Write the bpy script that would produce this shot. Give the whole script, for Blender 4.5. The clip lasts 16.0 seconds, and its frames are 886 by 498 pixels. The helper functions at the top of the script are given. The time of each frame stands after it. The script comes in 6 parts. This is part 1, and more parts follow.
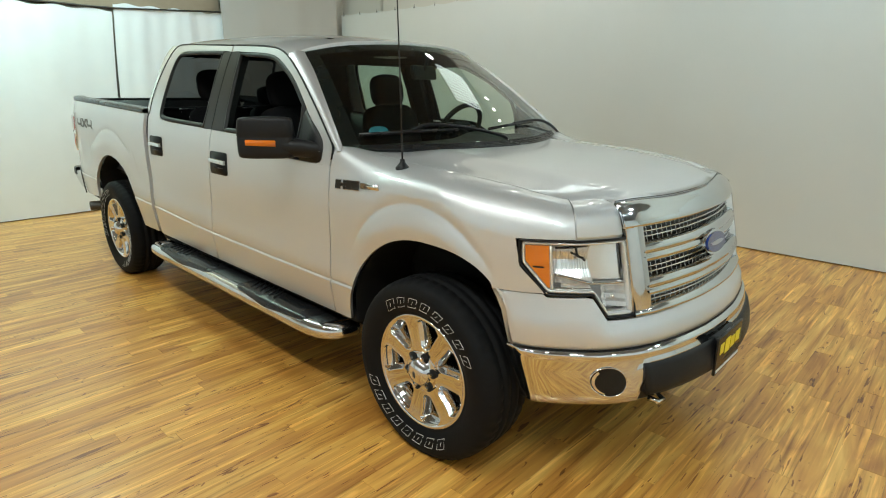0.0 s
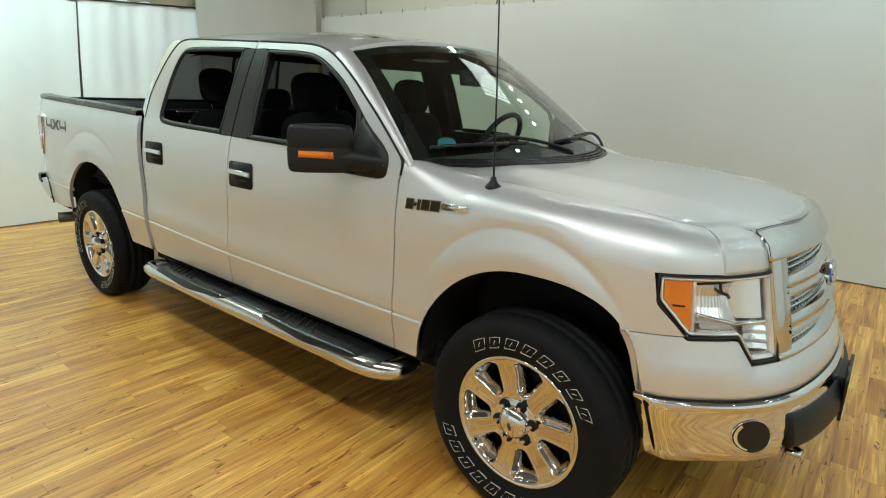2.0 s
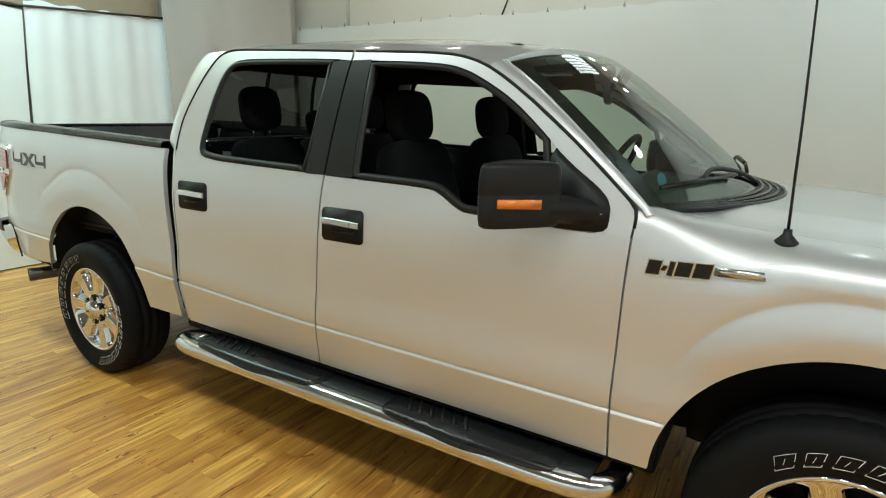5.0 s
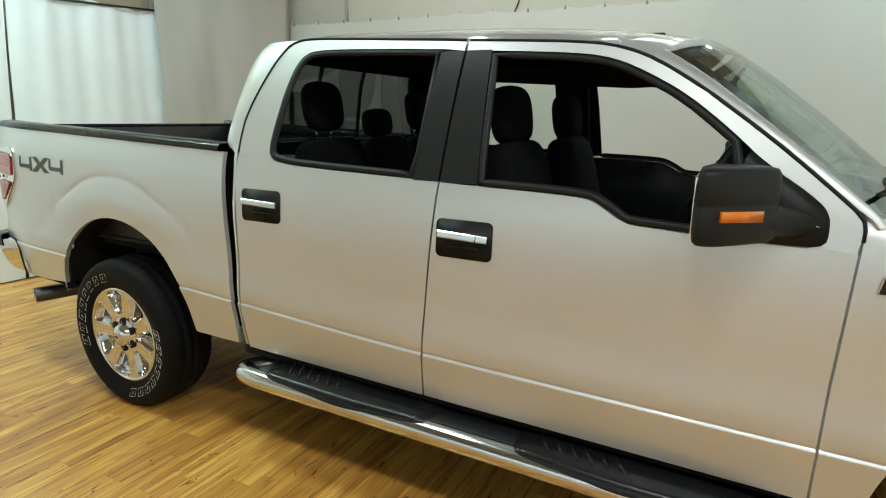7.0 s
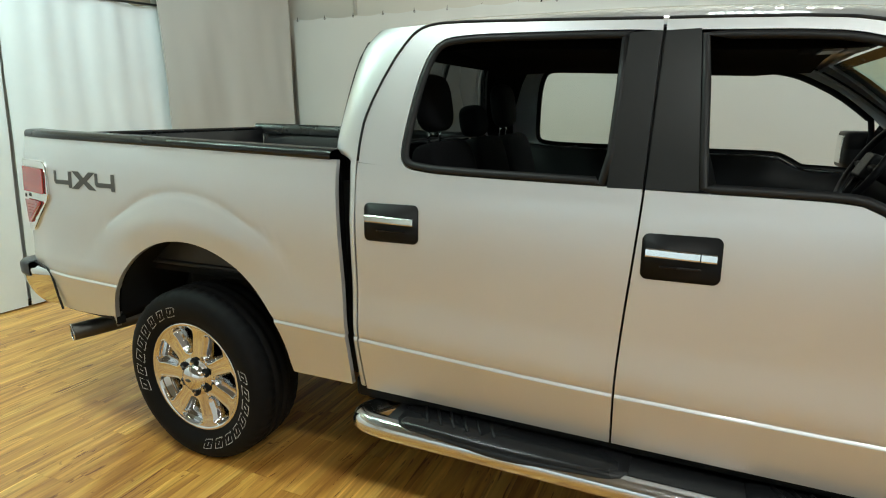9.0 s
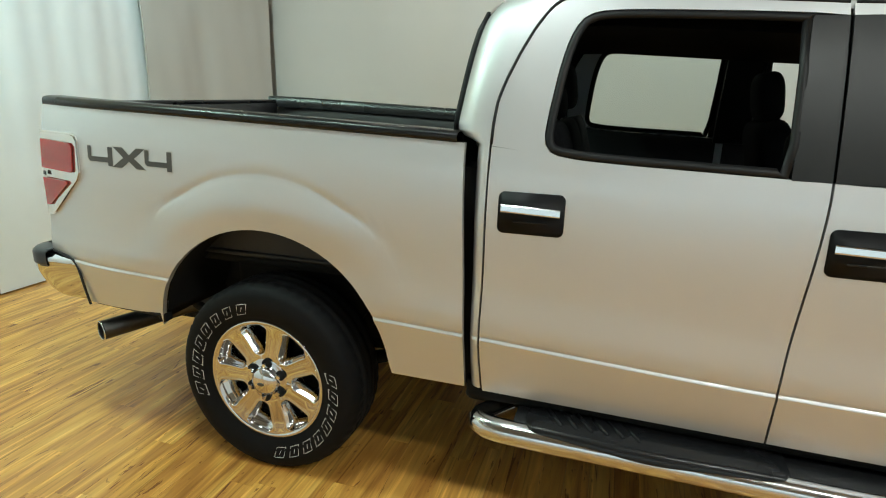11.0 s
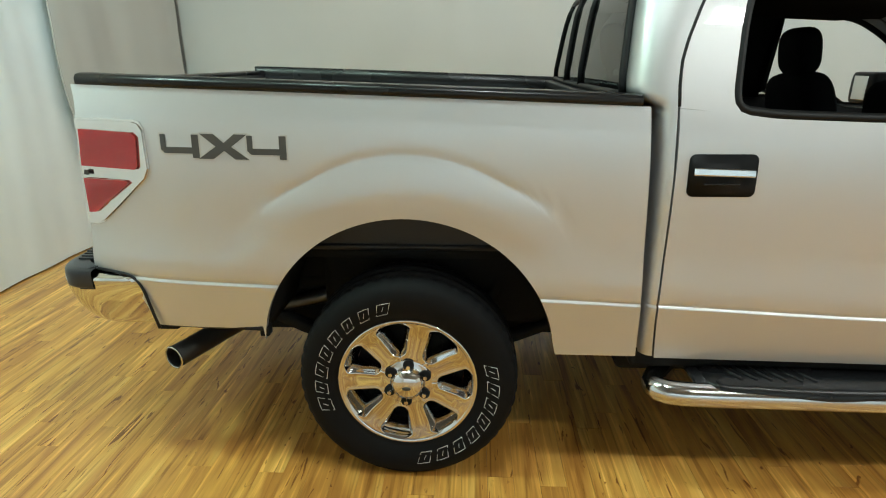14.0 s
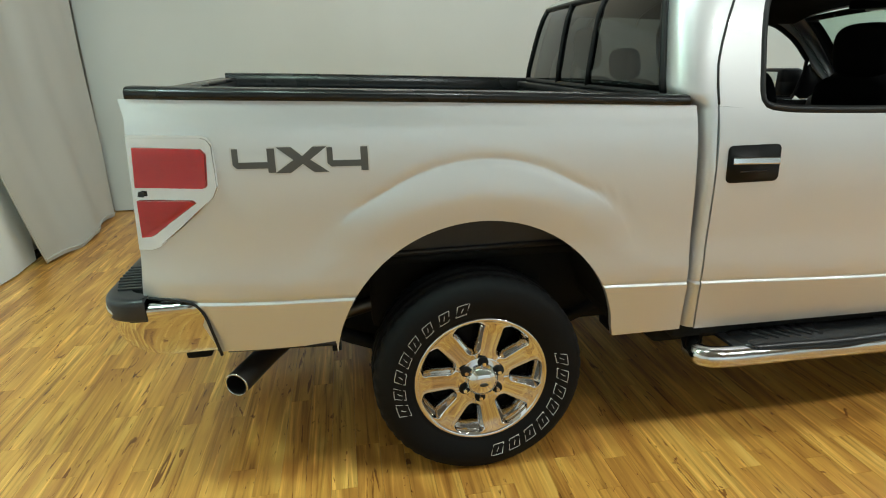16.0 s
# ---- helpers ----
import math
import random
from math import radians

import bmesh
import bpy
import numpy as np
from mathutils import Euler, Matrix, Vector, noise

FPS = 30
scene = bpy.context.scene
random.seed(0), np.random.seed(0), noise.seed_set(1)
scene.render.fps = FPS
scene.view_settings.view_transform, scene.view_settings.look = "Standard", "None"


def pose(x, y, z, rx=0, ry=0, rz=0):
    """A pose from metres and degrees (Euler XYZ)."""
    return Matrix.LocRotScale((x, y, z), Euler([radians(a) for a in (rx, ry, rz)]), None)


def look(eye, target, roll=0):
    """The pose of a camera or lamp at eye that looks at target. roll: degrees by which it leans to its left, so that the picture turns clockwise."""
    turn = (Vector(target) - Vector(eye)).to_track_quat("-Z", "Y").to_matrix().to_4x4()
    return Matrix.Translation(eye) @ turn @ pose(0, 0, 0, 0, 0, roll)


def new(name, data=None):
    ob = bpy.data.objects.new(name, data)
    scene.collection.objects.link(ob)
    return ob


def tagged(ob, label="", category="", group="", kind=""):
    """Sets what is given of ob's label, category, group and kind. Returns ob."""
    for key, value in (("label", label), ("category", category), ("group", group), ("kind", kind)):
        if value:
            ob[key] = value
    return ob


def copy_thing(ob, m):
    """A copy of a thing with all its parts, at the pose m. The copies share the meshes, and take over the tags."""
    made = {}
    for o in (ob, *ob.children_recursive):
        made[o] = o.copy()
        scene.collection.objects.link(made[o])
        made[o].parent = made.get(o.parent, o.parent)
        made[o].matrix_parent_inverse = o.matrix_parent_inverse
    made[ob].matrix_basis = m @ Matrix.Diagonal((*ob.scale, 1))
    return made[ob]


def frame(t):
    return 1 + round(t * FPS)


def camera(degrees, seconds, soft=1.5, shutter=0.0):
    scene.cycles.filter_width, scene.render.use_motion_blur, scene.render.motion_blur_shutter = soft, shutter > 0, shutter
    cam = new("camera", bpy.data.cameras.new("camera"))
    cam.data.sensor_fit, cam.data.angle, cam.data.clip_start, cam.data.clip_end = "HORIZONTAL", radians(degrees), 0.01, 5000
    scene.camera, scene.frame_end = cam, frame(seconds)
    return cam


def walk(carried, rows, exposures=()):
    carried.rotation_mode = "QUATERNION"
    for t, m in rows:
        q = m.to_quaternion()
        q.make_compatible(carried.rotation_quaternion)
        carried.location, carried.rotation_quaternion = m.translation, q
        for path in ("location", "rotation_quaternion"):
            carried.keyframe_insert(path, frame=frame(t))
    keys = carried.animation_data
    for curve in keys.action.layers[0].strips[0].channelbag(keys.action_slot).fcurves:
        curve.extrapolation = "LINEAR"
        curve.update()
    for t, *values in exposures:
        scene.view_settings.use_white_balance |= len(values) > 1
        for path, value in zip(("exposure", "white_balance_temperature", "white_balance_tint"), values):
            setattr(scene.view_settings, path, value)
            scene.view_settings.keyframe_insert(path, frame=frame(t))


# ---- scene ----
cam = camera(76.2, 16.0, 1.1)
PATH = [
    (0, (1.555, -2.483, 1.545), (0.236, -1.081, 1.003), 0.4),
    (0.5, (1.413, -2.414, 1.549), (0.082, -1.011, 1.041), 0.5),
    (1, (1.289, -2.4, 1.541), (-0.046, -1.002, 1.031), 1.6),
    (1.5, (1.106, -2.5, 1.532), (-0.143, -1.03, 1.002), 1.6),
    (2, (0.916, -2.596, 1.532), (-0.275, -1.074, 1.019), 1.9),
    (2.5, (0.747, -2.581, 1.526), (-0.429, -1.048, 1.012), 1.7),
    (3, (0.54, -2.529, 1.543), (-0.618, -0.973, 1.053), 1.0),
    (3.5, (0.379, -2.53, 1.54), (-0.754, -0.96, 1.039), 2.1),
    (4, (0.138, -2.605, 1.546), (-0.931, -0.985, 1.062), 1.9),
    (4.2, (0.045, -2.612, 1.552), (-0.997, -0.982, 1.07), 1.4),
    (6.3, (-0.678, -2.602, 1.533), (-1.611, -0.884, 1.108), 1.2),
    (6.5, (-0.759, -2.631, 1.537), (-1.651, -0.894, 1.107), 1.0),
    (7, (-0.915, -2.662, 1.526), (-1.809, -0.932, 1.071), 0.9),
    (7.5, (-1.113, -2.623, 1.53), (-2.057, -0.914, 1.097), 0.2),
    (8, (-1.29, -2.571, 1.536), (-2.219, -0.853, 1.105), 0.9),
    (8.5, (-1.463, -2.62, 1.53), (-2.335, -0.873, 1.098), 1.5),
    (8.7, (-1.567, -2.629, 1.518), (-2.397, -0.862, 1.079), 0.3),
    (10.8, (-2.303, -2.686, 1.527), (-2.909, -0.859, 0.985), 1.4),
    (11, (-2.399, -2.71, 1.521), (-2.968, -0.868, 0.987), 1.4),
    (11.5, (-2.592, -2.766, 1.515), (-3.05, -0.903, 0.949), 1.5),
    (12, (-2.722, -2.731, 1.48), (-3.151, -0.877, 0.864), 1.3),
    (12.5, (-2.904, -2.652, 1.497), (-3.286, -0.79, 0.873), 0.7),
    (13, (-3.051, -2.612, 1.5), (-3.389, -0.743, 0.872), 0.4),
    (13.5, (-3.256, -2.673, 1.499), (-3.476, -0.787, 0.87), 0.8),
    (14, (-3.443, -2.748, 1.508), (-3.541, -0.854, 0.87), -0.3),
    (14.5, (-3.549, -2.727, 1.494), (-3.58, -0.833, 0.852), -0.8),
    (15, (-3.741, -2.685, 1.514), (-3.678, -0.799, 0.852), -0.7),
    (15.5, (-3.88, -2.687, 1.528), (-3.736, -0.804, 0.87), -0.4),
    (16, (-4.109, -2.764, 1.542), (-3.794, -0.898, 0.896), -1.0),
]
walk(cam, [(t, look(eye, target, roll)) for t, eye, target, roll in PATH])

# ---- light ----
world = bpy.data.worlds.new("room_dark")
world.use_nodes = True
world.node_tree.nodes["Background"].inputs[0].default_value = (0.5, 0.52, 0.55, 1)
world.node_tree.nodes["Background"].inputs[1].default_value = 0.05
scene.world = world
scene.view_settings.exposure = -.13


# ---- materials ----
def material(name):
    m = bpy.data.materials.new(name)
    m.use_nodes = True
    return m, m.node_tree, m.node_tree.nodes["Principled BSDF"]


def rgba(c):
    return (c[0], c[1], c[2], 1.0)


def link(tree, a, b):
    tree.links.new(a, b)


def plain(name, colour, rough=.5, metal=0.0, coat=0.0, vary=.08, scale=30.0, bump=0.0, bump_scale=200.0, coat_rough=.04, spec=.5):
    """A surface with a slight change of tone and gloss at two scales."""
    m, t, b = material(name)
    b.inputs["Metallic"].default_value = metal
    b.inputs["Coat Weight"].default_value = coat
    b.inputs["Coat Roughness"].default_value = coat_rough
    b.inputs["Specular IOR Level"].default_value = spec
    co = t.nodes.new("ShaderNodeTexCoord")
    n1 = t.nodes.new("ShaderNodeTexNoise")
    n1.inputs["Scale"].default_value, n1.inputs["Detail"].default_value = scale, 5
    link(t, co.outputs["Object"], n1.inputs["Vector"])
    ramp = t.nodes.new("ShaderNodeMix")
    ramp.data_type = "RGBA"
    ramp.inputs[6].default_value = rgba([c * (1 - vary) for c in colour])
    ramp.inputs[7].default_value = rgba([min(1, c * (1 + vary)) for c in colour])
    link(t, n1.outputs["Fac"], ramp.inputs[0])
    link(t, ramp.outputs[2], b.inputs["Base Color"])
    n2 = t.nodes.new("ShaderNodeTexNoise")
    n2.inputs["Scale"].default_value, n2.inputs["Detail"].default_value = 4.0, 3
    link(t, co.outputs["Object"], n2.inputs["Vector"])
    mr = t.nodes.new("ShaderNodeMapRange")
    mr.inputs[3].default_value, mr.inputs[4].default_value = rough * .88, min(1, rough * 1.12)
    link(t, n2.outputs["Fac"], mr.inputs[0])
    link(t, mr.outputs[0], b.inputs["Roughness"])
    if bump:
        n3 = t.nodes.new("ShaderNodeTexNoise")
        n3.inputs["Scale"].default_value, n3.inputs["Detail"].default_value = bump_scale, 4
        link(t, co.outputs["Object"], n3.inputs["Vector"])
        bp = t.nodes.new("ShaderNodeBump")
        bp.inputs["Strength"].default_value, bp.inputs["Distance"].default_value = bump, .002
        link(t, n3.outputs["Fac"], bp.inputs["Height"])
        link(t, bp.outputs[0], b.inputs["Normal"])
    return m


def glass(name, tint, rough=0.0, opaque=0.0):
    """Thin pane: clear tinted passage with a mirror's gloss by angle."""
    m, t, b = material(name)
    t.nodes.remove(b)
    tr, gl, mix = t.nodes.new("ShaderNodeBsdfTransparent"), t.nodes.new("ShaderNodeBsdfGlossy"), t.nodes.new("ShaderNodeMixShader")
    lw, pw, fr = t.nodes.new("ShaderNodeLayerWeight"), t.nodes.new("ShaderNodeMath"), t.nodes.new("ShaderNodeMapRange")
    lw.inputs[0].default_value = .5
    pw.operation = "POWER"
    pw.inputs[1].default_value = 3.6
    fr.inputs[3].default_value, fr.inputs[4].default_value = .045, .95
    link(t, lw.outputs["Facing"], pw.inputs[0])
    link(t, pw.outputs[0], fr.inputs[0])
    tr.inputs[0].default_value = rgba(tint)
    gl.inputs["Roughness"].default_value = rough
    link(t, fr.outputs[0], mix.inputs[0])
    link(t, tr.outputs[0], mix.inputs[1])
    link(t, gl.outputs[0], mix.inputs[2])
    link(t, mix.outputs[0], t.nodes["Material Output"].inputs[0])
    return m


def wood_floor():
    m, t, b = material("plank_floor_varnished")
    co = t.nodes.new("ShaderNodeTexCoord")
    info = t.nodes.new("ShaderNodeObjectInfo")
    geo = t.nodes.new("ShaderNodeNewGeometry")
    rnd = t.nodes.new("ShaderNodeMath")
    rnd.operation = "ADD"
    link(t, info.outputs["Random"], rnd.inputs[0])
    link(t, geo.outputs["Random Per Island"], rnd.inputs[1])
    off = t.nodes.new("ShaderNodeCombineXYZ")
    k = t.nodes.new("ShaderNodeMath")
    k.operation = "MULTIPLY"
    k.inputs[1].default_value = 37.0
    link(t, rnd.outputs[0], k.inputs[0])
    link(t, k.outputs[0], off.inputs[0])
    link(t, k.outputs[0], off.inputs[2])
    add = t.nodes.new("ShaderNodeVectorMath")
    link(t, geo.outputs["Position"], add.inputs[0])
    link(t, off.outputs[0], add.inputs[1])
    def streaks(scale, detail, distort=.4):
        mp = t.nodes.new("ShaderNodeMapping")
        mp.inputs["Scale"].default_value = scale
        link(t, add.outputs[0], mp.inputs[0])
        nz = t.nodes.new("ShaderNodeTexNoise")
        nz.inputs["Scale"].default_value, nz.inputs["Detail"].default_value, nz.inputs["Distortion"].default_value = 1.0, detail, distort
        link(t, mp.outputs[0], nz.inputs["Vector"])
        return nz

    def ramp(src, stops):
        cr = t.nodes.new("ShaderNodeValToRGB")
        e = cr.color_ramp.elements
        e[0].position, e[0].color = stops[0][0], rgba(stops[0][1])
        e[1].position, e[1].color = stops[-1][0], rgba(stops[-1][1])
        for pos, c in stops[1:-1]:
            e.new(pos).color = rgba(c)
        link(t, src.outputs["Fac"], cr.inputs[0])
        return cr

    def times(a, b, kind="MULTIPLY"):
        mx = t.nodes.new("ShaderNodeMix")
        mx.data_type, mx.blend_type = "RGBA", kind
        mx.inputs[0].default_value = 1.0
        link(t, a, mx.inputs[6])
        link(t, b, mx.inputs[7])
        return mx.outputs[2]
    broad = ramp(streaks((5.5, .75, 5.5), 4, 1.6), [(.24, (.34, .130, .023)), (.42, (.55, .248, .048)), (.55, (.68, .345, .072)), (.74, (.82, .495, .130))])
    grain = streaks((34, 1.3, 34), 7, 1.3)
    fine = ramp(grain, [(.30, (.56, .47, .35)), (.44, (.95, .93, .90)), (.57, (1.04, 1.04, 1.04)), (.68, (1.40, 1.50, 1.66))])
    dash = ramp(streaks((30, 3.2, 30), 4, 1.6), [(.640, (1, 1, 1)), (.675, (.36, .24, .13))])
    knot = ramp(streaks((16, 6.5, 16), 2, 2.5), [(.70, (1, 1, 1)), (.75, (.38, .24, .13))])
    mul_out = times(times(times(broad.outputs[0], fine.outputs[0]), dash.outputs[0]), knot.outputs[0])
    # each plank has its own tone
    fr = t.nodes.new("ShaderNodeMath")
    fr.operation = "FRACT"
    link(t, rnd.outputs[0], fr.inputs[0])
    tone = t.nodes.new("ShaderNodeValToRGB")
    te = tone.color_ramp.elements
    te[0].color, te[1].color = (.93, .91, .88, 1), (1.08, 1.09, 1.09, 1)
    link(t, fr.outputs[0], tone.inputs[0])
    mul2 = t.nodes.new("ShaderNodeMix")
    mul2.data_type, mul2.blend_type = "RGBA", "MULTIPLY"
    mul2.inputs[0].default_value = 1.0
    link(t, mul_out, mul2.inputs[6])
    link(t, tone.outputs[0], mul2.inputs[7])
    link(t, mul2.outputs[2], b.inputs["Base Color"])
    b.inputs["Roughness"].default_value = .40
    b.inputs["Coat Weight"].default_value, b.inputs["Coat Roughness"].default_value = .35, .14
    bp = t.nodes.new("ShaderNodeBump")
    bp.inputs["Strength"].default_value, bp.inputs["Distance"].default_value = .25, .002
    link(t, grain.outputs["Fac"], bp.inputs["Height"])
    link(t, bp.outputs[0], b.inputs["Normal"])
    return m


PAINT = plain("silver_metallic_paint", (.65, .66, .675), .46, .69, 1.0, .02, 700, coat_rough=.03)
CHROME = plain("chrome", (.66, .665, .67), .05, 1.0, vary=.02)
WHEEL_CHROME = plain("wheel_chrome", (.68, .68, .685), .06, 1.0, vary=.02)
CHROME_SATIN = plain("satin_chrome", (.64, .645, .65), .15, 1.0, vary=.02)
GRILLE_CHROME = plain("grille_chrome", (.58, .595, .60), .075, 1.0, vary=.02)
BLACK_PLASTIC = plain("black_grained_plastic", (.009, .009, .010), .45, bump=.2, bump_scale=600, spec=.28)
BLACK_GLOSS = plain("black_gloss_trim", (.010, .010, .011), .27, spec=.35)
STEP_RUBBER = plain("smooth_step_rubber", (.020, .021, .024), .30, spec=.5)
HANDLE_BLACK = plain("smooth_black_handle_plastic", (.006, .006, .0065), .42, spec=.18)
DARK_TRIM = plain("charcoal_window_applique", (.012, .013, .0135), .38, spec=.35)
RUBBER = plain("tyre_rubber", (.0065, .0065, .007), .7, bump=.2, bump_scale=400, spec=.15)
WHITE_RUBBER = plain("white_tyre_lettering", (.75, .74, .71), .6)
FABRIC_DARK = plain("black_seat_cloth", (.008, .008, .009), .9, bump=.4, bump_scale=900, spec=.1)
LINER = plain("black_bed_liner", (.014, .014, .016), .45, bump=.4, bump_scale=300)
# near-black for the underside, and for shade in gaps and spoke pockets
NEAR_BLACK = plain("rough_near_black", (.010, .010, .010), .8, bump=.3, bump_scale=60, spec=.2)
STEEL = plain("dull_steel_pipe", (.10, .095, .088), .42, .9, vary=.25, scale=14)
AMBER = plain("amber_lens", (.75, .19, .012), .15, coat=.6, vary=.12, scale=12)
RED_LENS = plain("red_lens", (.42, .010, .012), .14, coat=.6, vary=.12, scale=9)
CLEAR_FRAME = plain("clear_lamp_rim", (.74, .73, .72), .07, .92, coat=.5)
BLUE_ENAMEL = plain("blue_enamel", (.02, .05, .22), .15, coat=.8)
YELLOW = plain("yellow_print", (.85, .68, .03), .4)
WHITE_PRINT = plain("white_print", (.8, .8, .78), .5)
PALE_LENS = plain("pale_unlit_lamp_lens", (.40, .40, .38), .35)
TEAL_PAPER = plain("teal_paper_tag", (.05, .30, .42), .6)
DECAL = plain("dark_grey_decal", (.075, .073, .07), .45)
DECAL_EDGE = plain("silver_decal_edge", (.55, .54, .52), .3, .6)
MIRROR = plain("mirror_glass", (.8, .82, .82), .02, 1.0, vary=.01)
DIRECT = glass("clear_glass", (.80, .86, .82))
GREEN_GLASS = glass("windshield_glass", (.54, .68, .59))
TINTED = glass("dark_privacy_glass", (.115, .12, .12))
SMOKE = glass("darker_sliding_glass", (.09, .095, .095))
LENS = glass("clear_lens", (.93, .94, .95))
CURTAIN_WHITE = plain("white_curtain_cloth", (.77, .80, .815), .9, vary=.05, scale=3, bump=.3, bump_scale=350)
CANVAS = plain("off_white_canvas", (.65, .665, .645), .85, vary=.04, scale=1.6, bump=.25, bump_scale=220)
WALL_PAINT = plain("cream_wall_paint", (.60, .58, .52), .8, vary=.05, scale=2)
DARK_WALL = plain("pale_grey_wall_paint", (.55, .56, .57), .8, vary=.05, scale=2)
DRAPE = plain("grey_white_drape_cloth", (.49, .48, .45), .9, vary=.04, scale=2, bump=.25, bump_scale=260)
REFLECTOR = plain("bright_lamp_reflector", (.92, .92, .92), .20, .72, vary=.05, scale=20)
FOG_HOLE = plain("fog_hole_black", (.012, .012, .012), .12, spec=.25)
SOFFIT_WOOD = plain("brown_soffit_board", (.30, .235, .165), .6, vary=.2, scale=5)
# dark grey, so that the unseen ceiling throws back little light
CEILING_PAINT = plain("dark_grey_ceiling_paint", (.22, .22, .22), .9, vary=.04, scale=2)
FLOOR_WOOD = wood_floor()
GROOVE = plain("brown_floor_joint", (.20, .11, .04), .7)


# ---- builders ----
def part(name, bm, mat, parent=None, label="", shade=True):
    """Links a bmesh as one mesh object under a thing or a part."""
    me = bpy.data.meshes.new(name)
    for f in bm.faces:
        f.smooth = shade
    bm.to_mesh(me)
    bm.free()
    me.materials.append(mat)
    ob = new(name, me)
    if parent is not None:
        ob.parent = parent
    if label:
        tagged(ob, label)
    return ob


def sheet(bm, rows):
    """Quads between rows of points."""
    vs = [[bm.verts.new(p) for p in r] for r in rows]
    for a, b in zip(vs, vs[1:]):
        for i in range(len(a) - 1):
            bm.faces.new((a[i], a[i + 1], b[i + 1], b[i]))
    return vs


def orient(bm, way):
    """Turns the faces so that they look along way."""
    bmesh.ops.recalc_face_normals(bm, faces=bm.faces[:])
    total = Vector((0, 0, 0))
    for f in bm.faces:
        total += f.normal * f.calc_area()
    if total.dot(Vector(way)) < 0:
        bmesh.ops.reverse_faces(bm, faces=bm.faces[:])


def hem(bm, shift):
    """Welds, and turns the open edge inwards, so that the panel has a thickness."""
    bmesh.ops.remove_doubles(bm, verts=bm.verts[:], dist=1e-5)
    bmesh.ops.dissolve_degenerate(bm, edges=bm.edges[:], dist=1e-5)
    bmesh.ops.recalc_face_normals(bm, faces=bm.faces[:])
    edge = [e for e in bm.edges if e.is_boundary]
    for e in edge:
        e.smooth = False
    out = bmesh.ops.extrude_edge_only(bm, edges=edge)
    for v in out["geom"]:
        if isinstance(v, bmesh.types.BMVert):
            v.co += Vector(shift)


def panel(name, rows, s, mat, parent, label="", shift=None):
    """A body panel from rows of (x, w, z) on the side s (-1 right, 1 left)."""
    bm = bmesh.new()
    sheet(bm, [[(x, s * w, z) for x, w, z in r] for r in rows])
    hem(bm, shift or (0, -s * .022, 0))
    return part(name, bm, mat, parent, label)


def box(bm, x0, x1, y0, y1, z0, z1, bevel=0.0, segments=2):
    m = Matrix.LocRotScale(((x0 + x1) / 2, (y0 + y1) / 2, (z0 + z1) / 2), None, (abs(x1 - x0), abs(y1 - y0), abs(z1 - z0)))
    made = bmesh.ops.create_cube(bm, size=1, matrix=m)
    if bevel:
        es = list({e for v in made["verts"] for e in v.link_edges})
        bmesh.ops.bevel(bm, geom=es, offset=bevel, segments=segments, profile=.7, affect="EDGES")


def tube(bm, path, radius, n=12, caps=True, flat=1.0):
    """A round bar along a path of points; radius may be one number or one for each point."""
    pts = [Vector(p) for p in path]
    rings = []
    side_dir = None
    for i, p in enumerate(pts):
        d = (pts[min(i + 1, len(pts) - 1)] - pts[max(i - 1, 0)]).normalized()
        if side_dir is None:
            side_dir = d.orthogonal().normalized()
        side_dir = (side_dir - d * side_dir.dot(d)).normalized()
        up = d.cross(side_dir)
        r = radius[i] if isinstance(radius, (list, tuple)) else radius
        rings.append([bm.verts.new(p + (side_dir * math.cos(a) + up * math.sin(a)) * r) for a in [2 * math.pi * k / n for k in range(n)]])
    for a, b in zip(rings, rings[1:]):
        for k in range(n):
            bm.faces.new((a[k], a[(k + 1) % n], b[(k + 1) % n], b[k]))
    if caps:
        bm.faces.new(rings[0][::-1])
        bm.faces.new(rings[-1])


def lathe(bm, profile, n=48, close=False):
    """Turns (radius, y) pairs about the y axis."""
    rings = [[bm.verts.new((r * math.cos(2 * math.pi * k / n), y, r * math.sin(2 * math.pi * k / n))) for k in range(n)] for r, y in profile]
    pairs = list(zip(rings, rings[1:])) + ([(rings[-1], rings[0])] if close else [])
    for a, b in pairs:
        for k in range(n):
            bm.faces.new((a[k], a[(k + 1) % n], b[(k + 1) % n], b[k]))
    bmesh.ops.recalc_face_normals(bm, faces=bm.faces[:])


def prism(bm, outline, lift, to_point):
    """A plate from an outline of (a, b): to_point(a, b, depth) places its corners at depth 0 and lift."""
    top = [bm.verts.new(to_point(a, b, lift)) for a, b in outline]
    low = [bm.verts.new(to_point(a, b, 0)) for a, b in outline]
    bm.faces.new(top)
    bm.faces.new(low[::-1])
    for i in range(len(outline)):
        j = (i + 1) % len(outline)
        bm.faces.new((top[i], low[i], low[j], top[j]))
    bmesh.ops.recalc_face_normals(bm, faces=bm.faces[:])


def sample(pts, n):
    """n points spread evenly along a polyline of tuples."""
    ps = [np.array(p, float) for p in pts]
    run = [0.0]
    for a, b in zip(ps, ps[1:]):
        run.append(run[-1] + float(np.linalg.norm(b - a)))
    out = []
    for k in range(n):
        d = run[-1] * k / (n - 1)
        out.append([float(np.interp(d, run, [p[c] for p in ps])) for c in range(len(ps[0]))])
    return out


